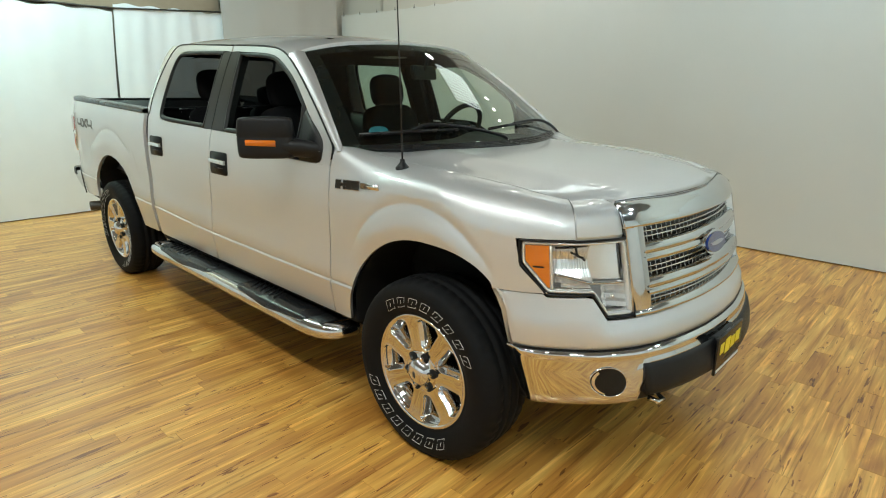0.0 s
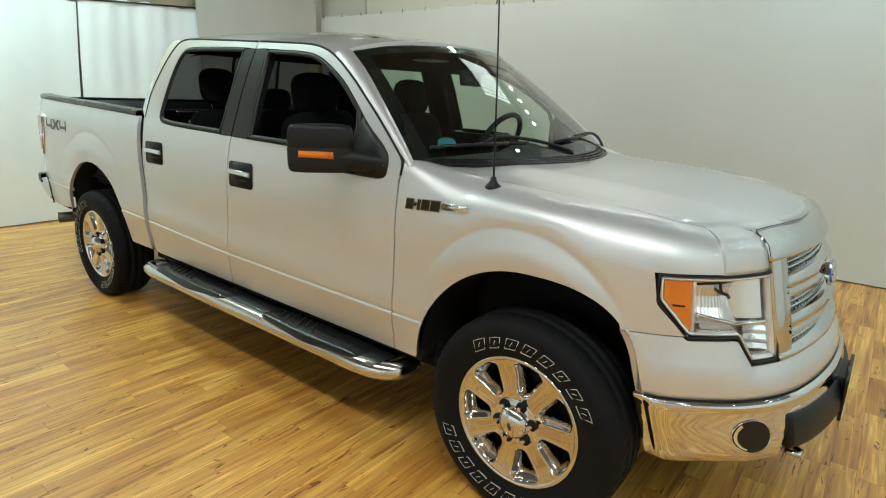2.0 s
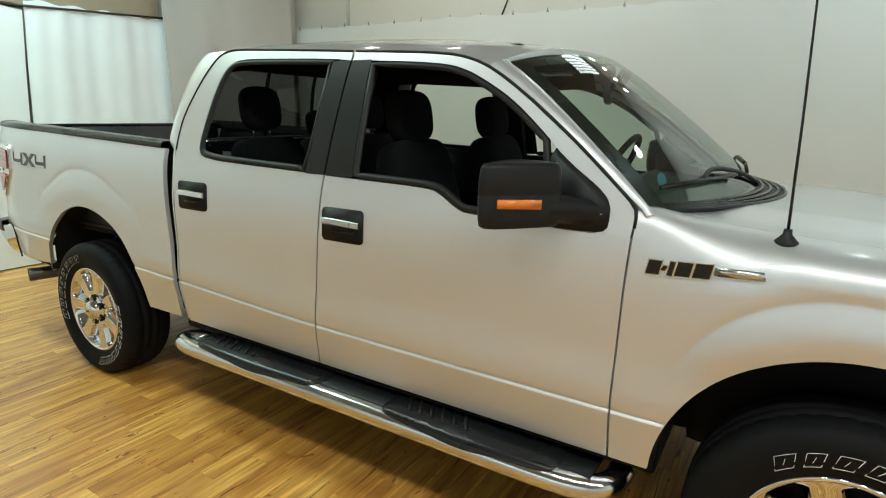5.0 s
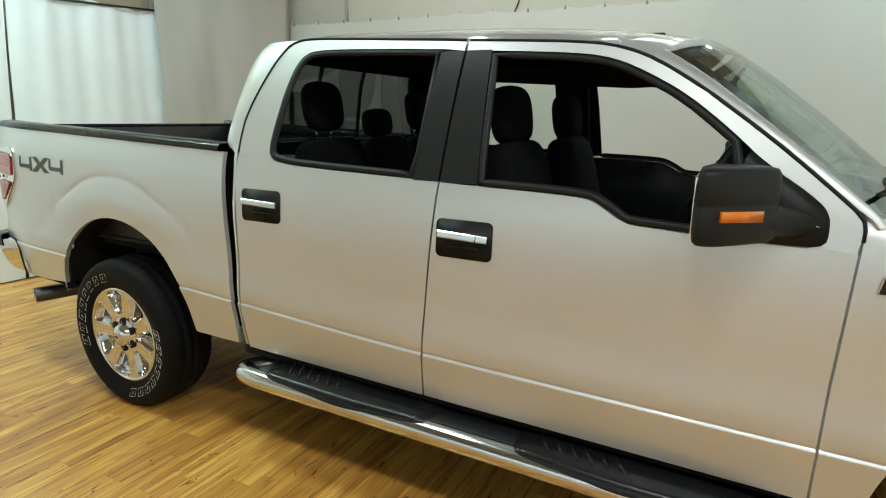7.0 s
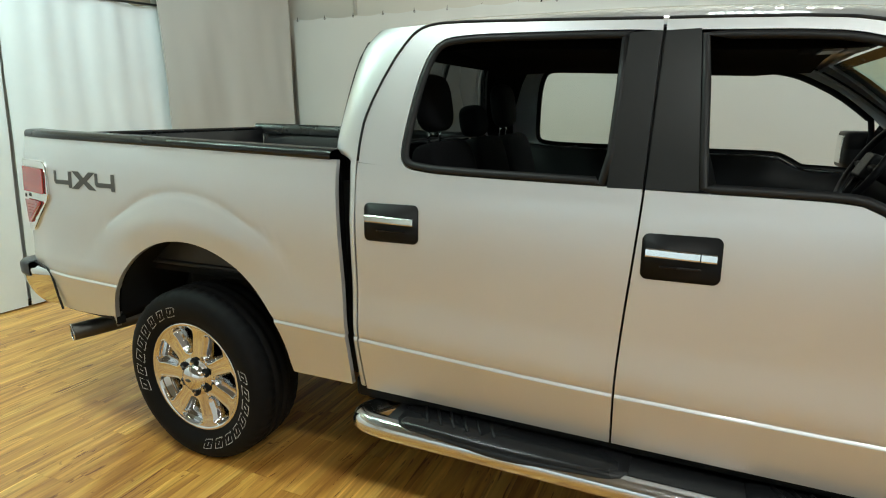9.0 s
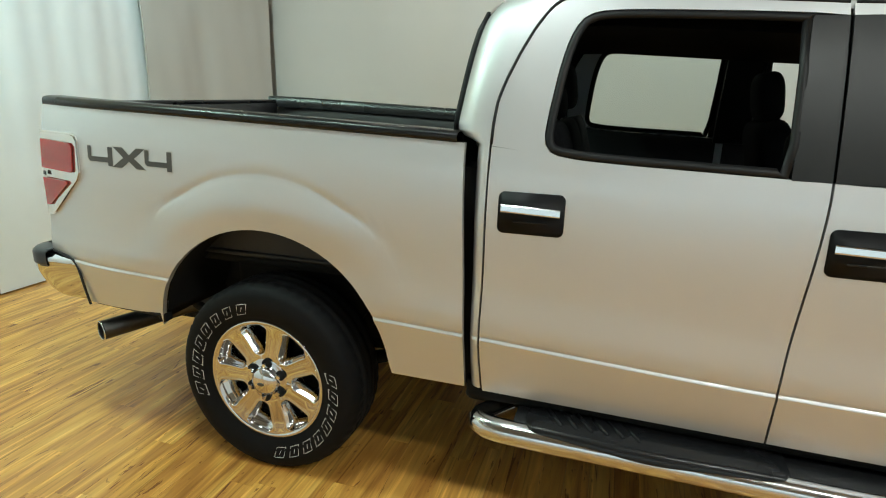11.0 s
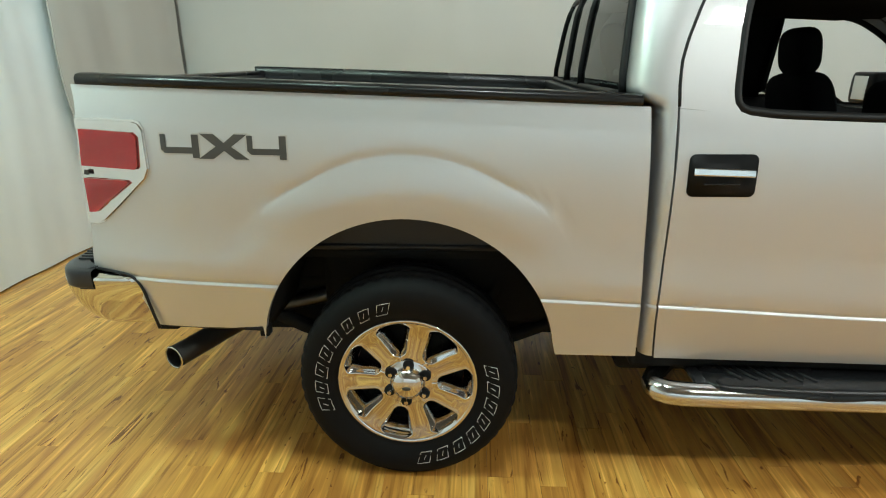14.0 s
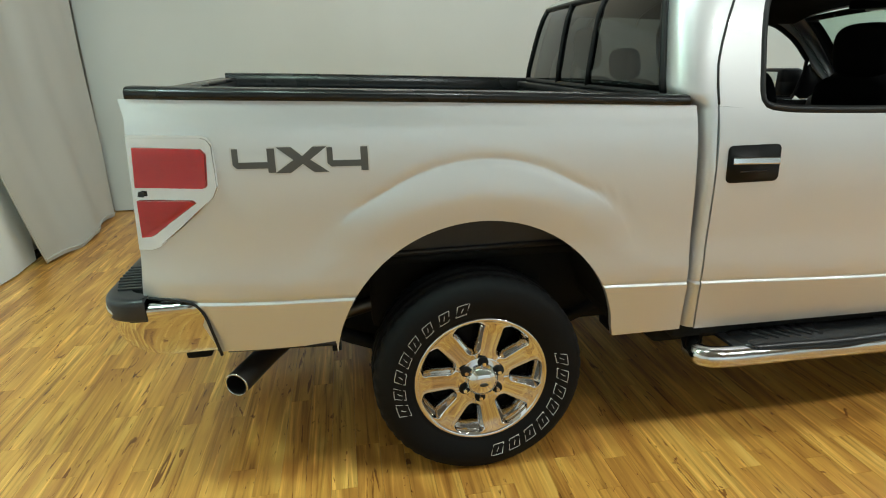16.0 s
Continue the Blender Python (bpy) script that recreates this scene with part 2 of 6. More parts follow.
def soften(pts, rounds=2, closed=False):
    """Cuts the corners of a polyline."""
    for _ in range(rounds):
        out = [] if closed else [pts[0]]
        m = len(pts)
        for i in range(m if closed else m - 1):
            a, b = np.array(pts[i], float), np.array(pts[(i + 1) % m], float)
            out += [tuple(a * .75 + b * .25), tuple(a * .25 + b * .75)]
        pts = out if closed else out + [pts[-1]]
    return pts
# ---- shape of the truck's skin: x forward from the front axle, w half width, z up ----
def curve(pts):
    """A smooth curve through (a, b) pairs, as a function of a."""
    xs, ys = [p[0] for p in pts], [p[1] for p in pts]
    n = len(xs)
    d = [(ys[i + 1] - ys[i]) / (xs[i + 1] - xs[i]) for i in range(n - 1)]
    m = [d[0]] + [0.0 if d[i - 1] * d[i] <= 0 else 2 * d[i - 1] * d[i] / (d[i - 1] + d[i]) for i in range(1, n - 1)] + [d[-1]]

    def f(a):
        if a <= xs[0]:
            return ys[0] + m[0] * (a - xs[0])
        if a >= xs[-1]:
            return ys[-1] + m[-1] * (a - xs[-1])
        i = max(k for k in range(n - 1) if xs[k] <= a)
        h = xs[i + 1] - xs[i]
        t = (a - xs[i]) / h
        return ((2 * t**3 - 3 * t**2 + 1) * ys[i] + (t**3 - 2 * t**2 + t) * h * m[i]
                + (3 * t**2 - 2 * t**3) * ys[i + 1] + (t**3 - t**2) * h * m[i + 1])
    return f


def smooth(a, b, t):
    t = min(1.0, max(0.0, (t - a) / (b - a)))
    return t * t * (3 - 2 * t)


rake = curve([(-5.2, .135), (-4.59, .117), (-2.88, .051), (-1.88, .007), (-0.63, -0.01), (1, -0.02)])
flank = curve([(.40, .925), (.50, .938), (.60, .951), (.645, .9575), (.6530, .9585), (.6545, .9580), (.6600, .9525), (.6612, .9515), (.6640, .9520), (.6665, .9538), (.676, .9548), (.69, .9556), (.72, .956), (.78, .952),
               (.85, .949), (.93, .950), (1.02, .951), (1.10, .949), (1.17, .944), (1.24, .934), (1.31, .915), (1.38, .893), (1.45, .870),
               (1.60, .815), (1.72, .765), (1.80, .725), (1.86, .690)])
FRONT_WHEEL, REAR_WHEEL = (0.0, .455, .505, .66), (-3.667, .485, .522, .735)


def arch_z(x, wheel, plain_z):
    """Height of the wheel opening's edge at x; the front one is tighter ahead of the axle."""
    cx, cz, r, _ = wheel
    d = x - cx
    if wheel is FRONT_WHEEL and d > 0:
        return cz + r * (1 - (d / .415) ** 3) ** (1 / 3) if d < .415 else plain_z
    return cz + math.sqrt(r * r - d * d) if abs(d) < r else plain_z


# outer edges of the flares over the wheels: middle x, z and radius
FLARES = ((FRONT_WHEEL, -.055, .655, .448), (REAR_WHEEL, -3.665, .604, .614))


def flare_edge(x, k, low):
    """Height of a flare's outer edge at x, or low where the flare has run out."""
    _, cx, cz, r = FLARES[k]
    d = abs(x - cx)
    return max(low, cz + math.sqrt(r * r - d * d)) if d < r else low


def flare(x, z):
    """How far the wheel arches' flares stand out of the flank."""
    out = 0.0
    for (wx, wz, r0, _), cx, cz, r in FLARES:
        fade = smooth(.70, .96, z) if wx == 0 else smooth(.74, 1.10, z)
        spread = 0.0 if wx == 0 else .05 * smooth(1.14, 1.0, z) + .12 * smooth(.93, .78, z)
        d_out = r + spread - math.hypot(x - cx, z - cz)
        d_in = max(.001, math.hypot((x - wx) * (1.217 if wx == 0 and x > 0 else 1), z - wz) - r0)
        if d_out > 0:
            t = min(1.0, d_out / (d_out + d_in))
            wide = min(1.0, (d_out + d_in) / .14)
            swell = (.017 if wx == 0 else .0150) * smooth(-.14, .66, t) - .0018
            lean = .005 * max(0.0, (t - .55) / .45) ** 2
            out += wide * (swell - lean) * fade
        if d_out > -.08:
            out -= .0036 * math.exp(-(d_out / .016) ** 2) * fade * smooth(.80, 1.0, z)
    return out


def side(x, z):
    """Half width of the flank behind the front wheel."""
    w = flank(z - rake(x)) + flare(x, z)
    if x < -4.35:
        w -= .055 * ((-4.35 - x) / .42) ** 2.2
    return w


# the plan of the nose, from the flank round to the middle: (x, w) at z = 0.74
NOSE = [(-.70, .957), (-.30, .957), (.05, .955), (.20, .946), (.32, .922), (.40, .895), (.48, .855), (.56, .800), (.635, .735), (.69, .665), (.735, .585),
        (.775, .48), (.815, .30), (.835, .14), (.84, 0.0)]
_run = [-.70]
for _a, _b in zip(NOSE, NOSE[1:]):
    _run.append(_run[-1] + math.hypot(_b[0] - _a[0], _b[1] - _a[1]))
nose_x = curve([(u, p[0]) for u, p in zip(_run, NOSE)])
nose_w = curve([(u, p[1]) for u, p in zip(_run, NOSE)])
U_MID = _run[-1]
hood_drop = curve([(-.75, -.075), (-.6, -.050), (-.48, -.028), (-.3, -.006), (0, .012), (.4, .045), (.6, .075), (.8, .12)])


def nose(u, z, inset=0.0):
    """A point of the nose: u runs along its plan, z up; inset goes in square to the plan. Gives x, w, z."""
    x, w = nose_x(u), nose_w(u)
    dx, dw = nose_x(u + .004) - nose_x(u - .004), nose_w(u + .004) - nose_w(u - .004)
    n = math.hypot(dx, dw)
    nx, nw = -dw / n, dx / n
    bulge = flank(min(z, 1.12) - rake(x)) - .957 + flare(x, z) * smooth(.52, .36, x)
    fade = nw * nw
    return (x - (1 - fade) * .26 * (z - .74) - nx * inset, w + fade * bulge - nw * inset, z)


# ---- the room ----
def room():
    def slab(name, x0, x1, y0, y1, z0, z1, mat, label, category):
        bm = bmesh.new()
        box(bm, x0, x1, y0, y1, z0, z1)
        return tagged(part(name, bm, mat, shade=False), label, category, kind="structure")
    slab("wall_west", -7.05, -6.80, -11.2, 4.1, 0, 4.2, WALL_PAINT, "cream painted wall behind white curtains", "wall")
    slab("wall_north", -6.80, 7.0, 3.86, 4.1, 0, 4.2, WALL_PAINT, "cream painted wall above a canvas drop", "wall")
    slab("wall_east", 6.75, 7.0, -11.2, 3.86, 0, 4.2, CURTAIN_WHITE, "white plain wall", "wall")
    slab("wall_south", -6.80, 6.75, -11.2, -10.95, 0, 4.2, DARK_WALL, "pale grey painted plain wall", "wall")
    slab("ceiling", -7.05, 7.0, -11.2, 4.1, 4.2, 4.4, CEILING_PAINT, "dark grey plain ceiling, out of view", "ceiling")

    # canvas drop along the north side, hung from hooks
    def canvas_y(x, z):
        return 3.70 + noise.noise((x * 1.3, z * .7, 2)) * .012 + noise.noise((x * 5 + z, z * 1.6, 5)) * .004 + .018 * math.sin(x * 2.1 + .6) * (z / 2.7) + .010 * math.sin(x * 5.3 + 1.1 * math.sin(x)) * (z / 2.7) ** 2 - .02 * math.exp(-((x + 3.6) / .12) ** 2) * (z / 2.7)
    hook_x = [-6.55 + .42 * k for k in range(31)]
    bm = bmesh.new()
    rows = []
    for zi in [0.012, .25, .5, .8, 1.1, 1.4, 1.7, 2.0, 2.2, 2.4, 2.52, 2.6, 2.65, 2.69]:
        row = []
        for k in range(331):
            x = -6.62 + 13.2 * k / 330
            top = 2.735 - .009 * (x + 6.6) - .022 * abs(math.sin(math.pi * (x + 6.55) / .42))
            row.append((x, canvas_y(x, zi), zi * top / 2.69))
        rows.append(row)
    sheet(bm, rows)
    hem(bm, (0, .006, 0))
    tagged(part("canvas_drop", bm, CANVAS), "off-white canvas sheet hung from hooks along the wall", "backdrop cloth", kind="structure")
    first = None
    for x in hook_x:
        z = 2.735 - .009 * (x + 6.6)
        if first is None:
            bm = bmesh.new()
            tube(bm, [(.010 * math.cos(a), -.004, .010 * math.sin(a) - .016) for a in [2 * math.pi * k / 12 for k in range(13)]], .004, 6, caps=False)
            tube(bm, [(0, -.004, -.008), (0, -.006, .012), (0, .004, .022)], .0035, 6)
            first = tagged(part("wall_hook", bm, STEEL), "small dull metal hook holding up a canvas sheet", "hook", "hooks along the wall")
            first.location = (x, 3.70, z)
        else:
            copy_thing(first, pose(x, 3.70, z))
    # conduit and cord high on the wall
    bm = bmesh.new()
    tube(bm, [(-5.77, 3.845, 2.70), (-5.77, 3.845, 4.2)], .022, 10)
    tagged(part("wall_conduit", bm, WALL_PAINT), "cream painted conduit running up the wall", "pipe")
    bm = bmesh.new()
    tube(bm, [(-3.42, 3.84, 2.66), (-3.30, 3.845, 2.95), (-3.05, 3.845, 3.5), (-2.95, 3.845, 4.19)], .008, 6)
    tagged(part("hanging_cable", bm, BLACK_PLASTIC), "thin dark cable hanging down the wall", "cable")

    # curtains along the west side
    def curtain(name, y0, y1, top, depth, folds, x0, label, seed, flare_out=0.0, lean=0.0, mat=CURTAIN_WHITE):
        rnd = random.Random(seed)
        ph = [rnd.uniform(0, 6.28) for _ in range(6)]
        bm = bmesh.new()
        rows = []
        zs = [.012 + (top - .012) * (k / 22) for k in range(23)]
        for z in zs:
            t = z / top
            row = []
            for k in range(161):
                q = k / 160
                y = y0 + (y1 - y0) * q + lean * (1 - t) * (q if y0 < 0 else 1 - q)
                wave = (math.sin(q * folds * 6.28 + ph[0] + .5 * math.sin(3 * t + ph[1])) * .6 + .4 * math.sin(q * folds * 2.7 * 6.28 + ph[2]) * (.3 + .7 * t)
                        + .35 * math.sin(q * folds * .43 * 6.28 + ph[3] + 1.2 * (1 - t)))
                billow = noise.noise((y * .9 + seed, z * .5, 0)) * .030 + noise.noise((y * 2.6 + z * .7, z * .8, seed)) * .016 + noise.noise((y * 9 + z * 2.2, z * 2.5, seed)) * .004
                x = x0 + depth * wave * (.55 + .45 * t) + billow + flare_out * (1 - t) ** 2
                row.append((x, y, z + (.012 * math.sin(q * folds * 12 + ph[4]) if z > .3 and z == zs[-1] else 0)))
            rows.append(row)
        sheet(bm, rows)
        hem(bm, (-.006, 0, 0))
        return tagged(part(name, bm, mat), label, "curtain", "curtains along the wall")
    curtain("curtain", -6.6, .19, 2.47, .007, 9, -6.66, "white cloth curtain hanging to the floor in soft folds", 3, lean=-.16)
    curtain("curtain", .22, 2.12, 2.56, .014, 3.3, -6.66, "white gathered cloth curtain with a rod at the top", 5, lean=-.16)
    bm = bmesh.new()
    rows = []
    for k in range(34):
        z = .015 + 4.13 * (k / 33) ** 1.25
        low = max(0.0, 1 - z / 1.5)
        y0, y1 = 1.58 + .42 * low ** 1.6, 3.56 - .03 * low
        row = []
        for i in range(91):
            q = i / 90
            fold = .009 * math.sin(q * 9.5 + .8 + .4 * z) + .006 * math.sin(q * 23 + 1.7 * math.sin(z)) + noise.noise((q * 3.1, z * .6, 4)) * .04 + noise.noise((q * 9 + z * .6, z * 1.3, 7)) * .012
            row.append((-6.575 + fold + low ** 2 * (.10 * math.sin(math.pi * min(1, q * 1.4)) + .03), y0 + (y1 - y0) * q, z + (.012 * math.sin(q * 17) * (low > .95))))
        rows.append(row)
    sheet(bm, rows)
    hem(bm, (-.006, 0, 0))
    drape = tagged(part("drape", bm, DRAPE), "wide off-white drape falling from the ceiling to the floor", "curtain", "curtains along the wall")
    bm = bmesh.new()
    tube(bm, [(x + .003, y, z) for x, y, z in (r[0] for r in rows)], .006, 6)
    part("selvedge", bm, DRAPE, drape)
    bm = bmesh.new()
    tube(bm, [(x + .004, y, z + .03) for x, y, z in rows[0]], .007, 6)
    part("bottom_hem", bm, DRAPE, drape)
    bm = bmesh.new()
    box(bm, -6.80, -6.70, -6.6, 1.62, 2.50, 4.2, .01)
    tagged(part("soffit_board", bm, SOFFIT_WOOD, shade=False), "brown wooden board above the curtains", "board", kind="structure")
    bm = bmesh.new()
    tube(bm, [(-6.665, -6.6, 2.50), (-6.655, .2, 2.50), (-6.64, 1.64, 2.585)], .011, 8)
    tagged(part("curtain_rod", bm, STEEL), "thin metal rod carrying the white curtains", "rod")
    # dark shoe along the foot of the cloths
    bm = bmesh.new()
    box(bm, -6.56, 6.7, 3.735, 3.775, 0, .035, .004)
    tagged(part("baseboard", bm, BLACK_GLOSS, shade=False), "dark base strip at the foot of the wall", "baseboard", kind="structure")
    bm = bmesh.new()
    box(bm, -6.78, -6.70, -6.7, 3.70, 0, .035, .004)
    tagged(part("baseboard", bm, BLACK_GLOSS, shade=False), "dark base strip at the foot of the wall", "baseboard", kind="structure")


def lamp(name, kind, energy, colour, m, size=.3, size_y=None, spot=90):
    data = bpy.data.lights.new(name, kind)
    data.energy, data.color = energy, colour
    if kind == "AREA":
        data.shape, data.size, data.size_y = "RECTANGLE", size, size_y or size
    if kind == "SPOT":
        data.shadow_soft_size, data.spot_size, data.spot_blend = size, radians(spot), .6
    ob = new(name, data)
    ob.matrix_world = m
    return tagged(ob, "light source under the ceiling", "lamp")


room()
KEY, COOL, WARM, GREEN, TAN = (.86, 1.0, .97), (.72, .95, 1.0), (.93, 1.0, .95), (.66, 1.0, .84), (1.0, .98, .84)


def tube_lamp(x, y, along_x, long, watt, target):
    """An added, unseen fill light under the ceiling, in a made-up batten housing."""
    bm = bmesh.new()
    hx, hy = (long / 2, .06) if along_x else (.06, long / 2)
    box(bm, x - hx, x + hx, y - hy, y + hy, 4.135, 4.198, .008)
    ob = tagged(new("tube_lamp"), "grey batten housing made up for an unseen fill light", "lamp", "tube lamps on the ceiling")
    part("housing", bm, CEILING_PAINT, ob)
    lamp("fill_light", "AREA", watt, COOL, look((x, y, 4.10), target), long if along_x else .12, .12 if along_x else long)


def ceiling_lamps():
    """Lit discs in two rows along the room, and added fill lights aimed at walls and curtains."""
    first = None
    glow, t, b = material("lamp_glass_lit")
    b.inputs["Emission Color"].default_value, b.inputs["Emission Strength"].default_value = (1.0, .98, .9, 1), 20
    spots = [(-4.8, 2.6, 8, TAN), (-3.5, 2.6, 13, WARM), (-1.95, 2.6, 12, WARM), (.6, 2.6, 21, COOL), (2.4, 2.6, 25, COOL), (4.2, 2.6, 26, COOL)]
    for x, y, watt, tone in spots:
        if first is None:
            first = tagged(new("ceiling_lamp"), "round white ceiling lamp, lit", "lamp", "lamps on the ceiling")
            bm = bmesh.new()
            lathe(bm, [(.0, .07), (.12, .07), (.13, .03), (.13, 0), (.11, -.005), (.10, .0)], 24)
            bmesh.ops.rotate(bm, verts=bm.verts[:], matrix=Euler((radians(90), 0, 0)).to_matrix())
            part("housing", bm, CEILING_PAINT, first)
            bm = bmesh.new()
            bmesh.ops.create_circle(bm, cap_ends=True, radius=.10, segments=24)
            part("diffuser", bm, glow, first)
            first.location = (x, y, 4.13)
        else:
            copy_thing(first, pose(x, y, 4.13))
        lamp("ceiling_light", "AREA", watt * 1.75, tone, look((x, y, 4.12), (x, 3.7, 1.9)), .12)
    # strong downlights over the near side, warmer beside the truck, and cool ones towards the east wall
    for x, y, watt, colour in ((-5.8, -1.2, 56, GREEN), (-4.5, -1.2, 25, GREEN), (-3.2, -1.6, 31, KEY), (-1.1, -3.2, 34, WARM), (.0, -3.2, 29, WARM), (1.0, -3.1, 28, WARM), (2.0, -3.0, 33, WARM), (3.5, -3.0, 48, KEY)):
        copy_thing(first, pose(x, y, 4.13))
        lamp("ceiling_light", "AREA", watt, colour, look((x, y, 4.12), (x, y, 0)), .32)
    # added fill, unseen: lifts the south and east walls and the west curtains
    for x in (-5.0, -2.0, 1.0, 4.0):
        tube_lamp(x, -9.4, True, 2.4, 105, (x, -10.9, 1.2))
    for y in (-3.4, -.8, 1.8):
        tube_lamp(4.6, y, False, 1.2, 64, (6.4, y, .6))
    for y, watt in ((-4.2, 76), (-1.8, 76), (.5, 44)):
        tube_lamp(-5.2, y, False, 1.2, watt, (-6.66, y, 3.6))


def glow_panel(x, y, wide, long):
    """A glowing ribbed ceiling panel, added to give the windshield its bright reflected fan."""
    ob = tagged(new("ceiling_light_box"), "glowing ribbed ceiling panel, added for a reflection in the windshield", "lamp")
    bm = bmesh.new()
    for x0, x1, y0, y1 in ((-wide, wide, -long, -long + .03), (-wide, wide, long - .03, long), (-wide, -wide + .03, -long + .03, long - .03), (wide - .03, wide, -long + .03, long - .03)):
        box(bm, x0, x1, y0, y1, -.06, 0, .004)
    part("housing", bm, CEILING_PAINT, ob)
    glow, _, b = material("ribbed_panel_glow")
    b.inputs["Emission Color"].default_value, b.inputs["Emission Strength"].default_value = (.86, 1.0, .97, 1), 4.0
    n = 11
    for k in range(n):
        w = (2 * wide - .06) / n
        bm = bmesh.new()
        x0 = -wide + .03 + w * k
        box(bm, x0 + .10 * w, x0 + .80 * w, -long + .03, long - .03, -.045, -.02, .006)
        part("glow_rib", bm, glow, ob)
    ob.location = (x, y, 4.198)


def track_lamp(xs, y, z):
    """A short ceiling track with a row of small bright heads."""
    ob = tagged(new("track_lamp"), "short ceiling track with four small bright lamp heads", "lamp")
    bm = bmesh.new()
    box(bm, xs[0] - .15, xs[-1] + .15, y - .018, y + .018, 4.165, 4.198, .004)
    part("track", bm, CEILING_PAINT, ob)
    glow, _, b = material("track_head_lit")
    b.inputs["Emission Color"].default_value, b.inputs["Emission Strength"].default_value = (1.0, .99, .94, 1), 40
    for x in xs:
        bm = bmesh.new()
        lathe(bm, [(.0, .10), (.035, .10), (.050, .05), (.052, 0), (.046, 0), (.044, .012)], 20)
        tube(bm, [(0, .06, 0), (0, .06, 4.17 - z)], .008, 6)
        bmesh.ops.rotate(bm, verts=bm.verts[:], matrix=Euler((radians(8), 0, 0)).to_matrix())
        bmesh.ops.translate(bm, verts=bm.verts[:], vec=(x, y - .05, z))
        head = part("lamp_head", bm, CEILING_PAINT, ob)
        bm = bmesh.new()
        bmesh.ops.create_uvsphere(bm, u_segments=14, v_segments=8, radius=.040, matrix=Matrix.Translation((x, y - .05, z)))
        part("bulb", bm, glow, head)


ceiling_lamps()
glow_panel(-1.20, 3.00, .48, .52)
track_lamp((-1.30, -1.02, -.74, -.48), 3.76, 3.80)

# ---- the truck ----
truck = tagged(new("pickup_truck"), "silver crew-cab pickup truck with chrome wheels and bumpers", "pickup truck")
ZK = [.52, .56, .60, .63, .645, .651, .6530, .6545, .6600, .6612, .6640, .6665, .676, .69, .715, .745] + [.77 + .015 * k for k in range(23)]


def span(a, b, n):
    return [a + (b - a) * k / (n - 1) for k in range(n)]


belt = curve([(-2.90, 1.368), (-2.60, 1.340), (-2.50, 1.328), (-1.93, 1.308), (-1.70, 1.300), (-1.40, 1.292), (-1.32, 1.286), (-1.25, 1.255), (-1.19, 1.222),
              (-1.10, 1.217), (-.90, 1.206), (-.60, 1.203)])
seam_a = curve([(.44, -.630), (.65, -.632), (1.0, -.625), (1.30, -.612)])        # fender and front door
seam_b = curve([(.44, -1.882), (.667, -1.880), (1.31, -1.836), (1.80, -1.822)])  # between the doors
seam_c = curve([(.44, -2.788), (.71, -2.806), (.98, -2.802), (1.34, -2.802)])    # rear door and cab corner
sill = curve([(-2.9, .498), (-1.9, .490), (-.5, .478)])
GAP = .0035


def skin(x, z):
    return (x, side(x, z), z)


def column(x_of_z, z0, top, extra=4):
    """One upright line of points on the flank."""
    x_mid = x_of_z(.8)
    zs = [z0] + [max(z0, k + rake(x_mid)) for k in ZK]
    zs += span(zs[-1], top, extra + 1)[1:]
    return [skin(x_of_z(z), z) for z in zs]


def arch_column(x, z0, k, top):
    """Heights of one upright line over a wheel, with points on the flare's edge."""
    zs = [z0] + [max(z0, q + rake(x)) for q in ZK if q < .70]
    a = max(zs[-1] + .005, z0)
    e = flare_edge(x, k, a + .06)
    zs += [a + (e - .005 - a) * q / 13 for q in range(14)]
    fit = min(1.0, max(.05, (top - .004 - e) / .042))
    zs += [e] + [e + d * fit for d in (.006, .014, .026, .042)]
    return zs + span(e + .042 * fit, top, 10)[1:]


def door(name, s, rear, front, inner, outer, glass_mat, label):
    d = tagged(new(name), label)
    d.parent = truck
    cols = []
    n = 28
    for k in range(n + 1):
        a = k / n
        xf = lambda z, a=a: rear(z) + GAP + (front(z) - rear(z) - 2 * GAP) * a
        x_top = xf(1.28)
        cols.append(column(xf, sill(x_top), belt(x_top) - .0001))
    panel("door_skin", cols, s, PAINT, d)
    # frame round the window
    a, b = sample(inner, 40), sample(outer, 40)
    rows = []
    for t in span(0, 1, 5):
        rows.append([skin(p[0] + (q[0] - p[0]) * t, p[1] + (q[1] - p[1]) * t) for p, q in zip(a, b)])
    panel("window_frame", rows, s, PAINT, d)
    return d


def window_fill(bm, outline, s, inset, rings=6):
    cx, cz = np.mean([p[0] for p in outline]), np.mean([p[1] for p in outline])
    rows = []
    for k in range(rings + 1):
        f = 1 - k / rings * .999
        rows.append([(cx + (x - cx) * f, s * (side(cx + (x - cx) * f, cz + (z - cz) * f) - inset), cz + (z - cz) * f) for x, z in outline + outline[:1]])
    sheet(bm, rows)
    bmesh.ops.remove_doubles(bm, verts=bm.verts[:], dist=1e-4)


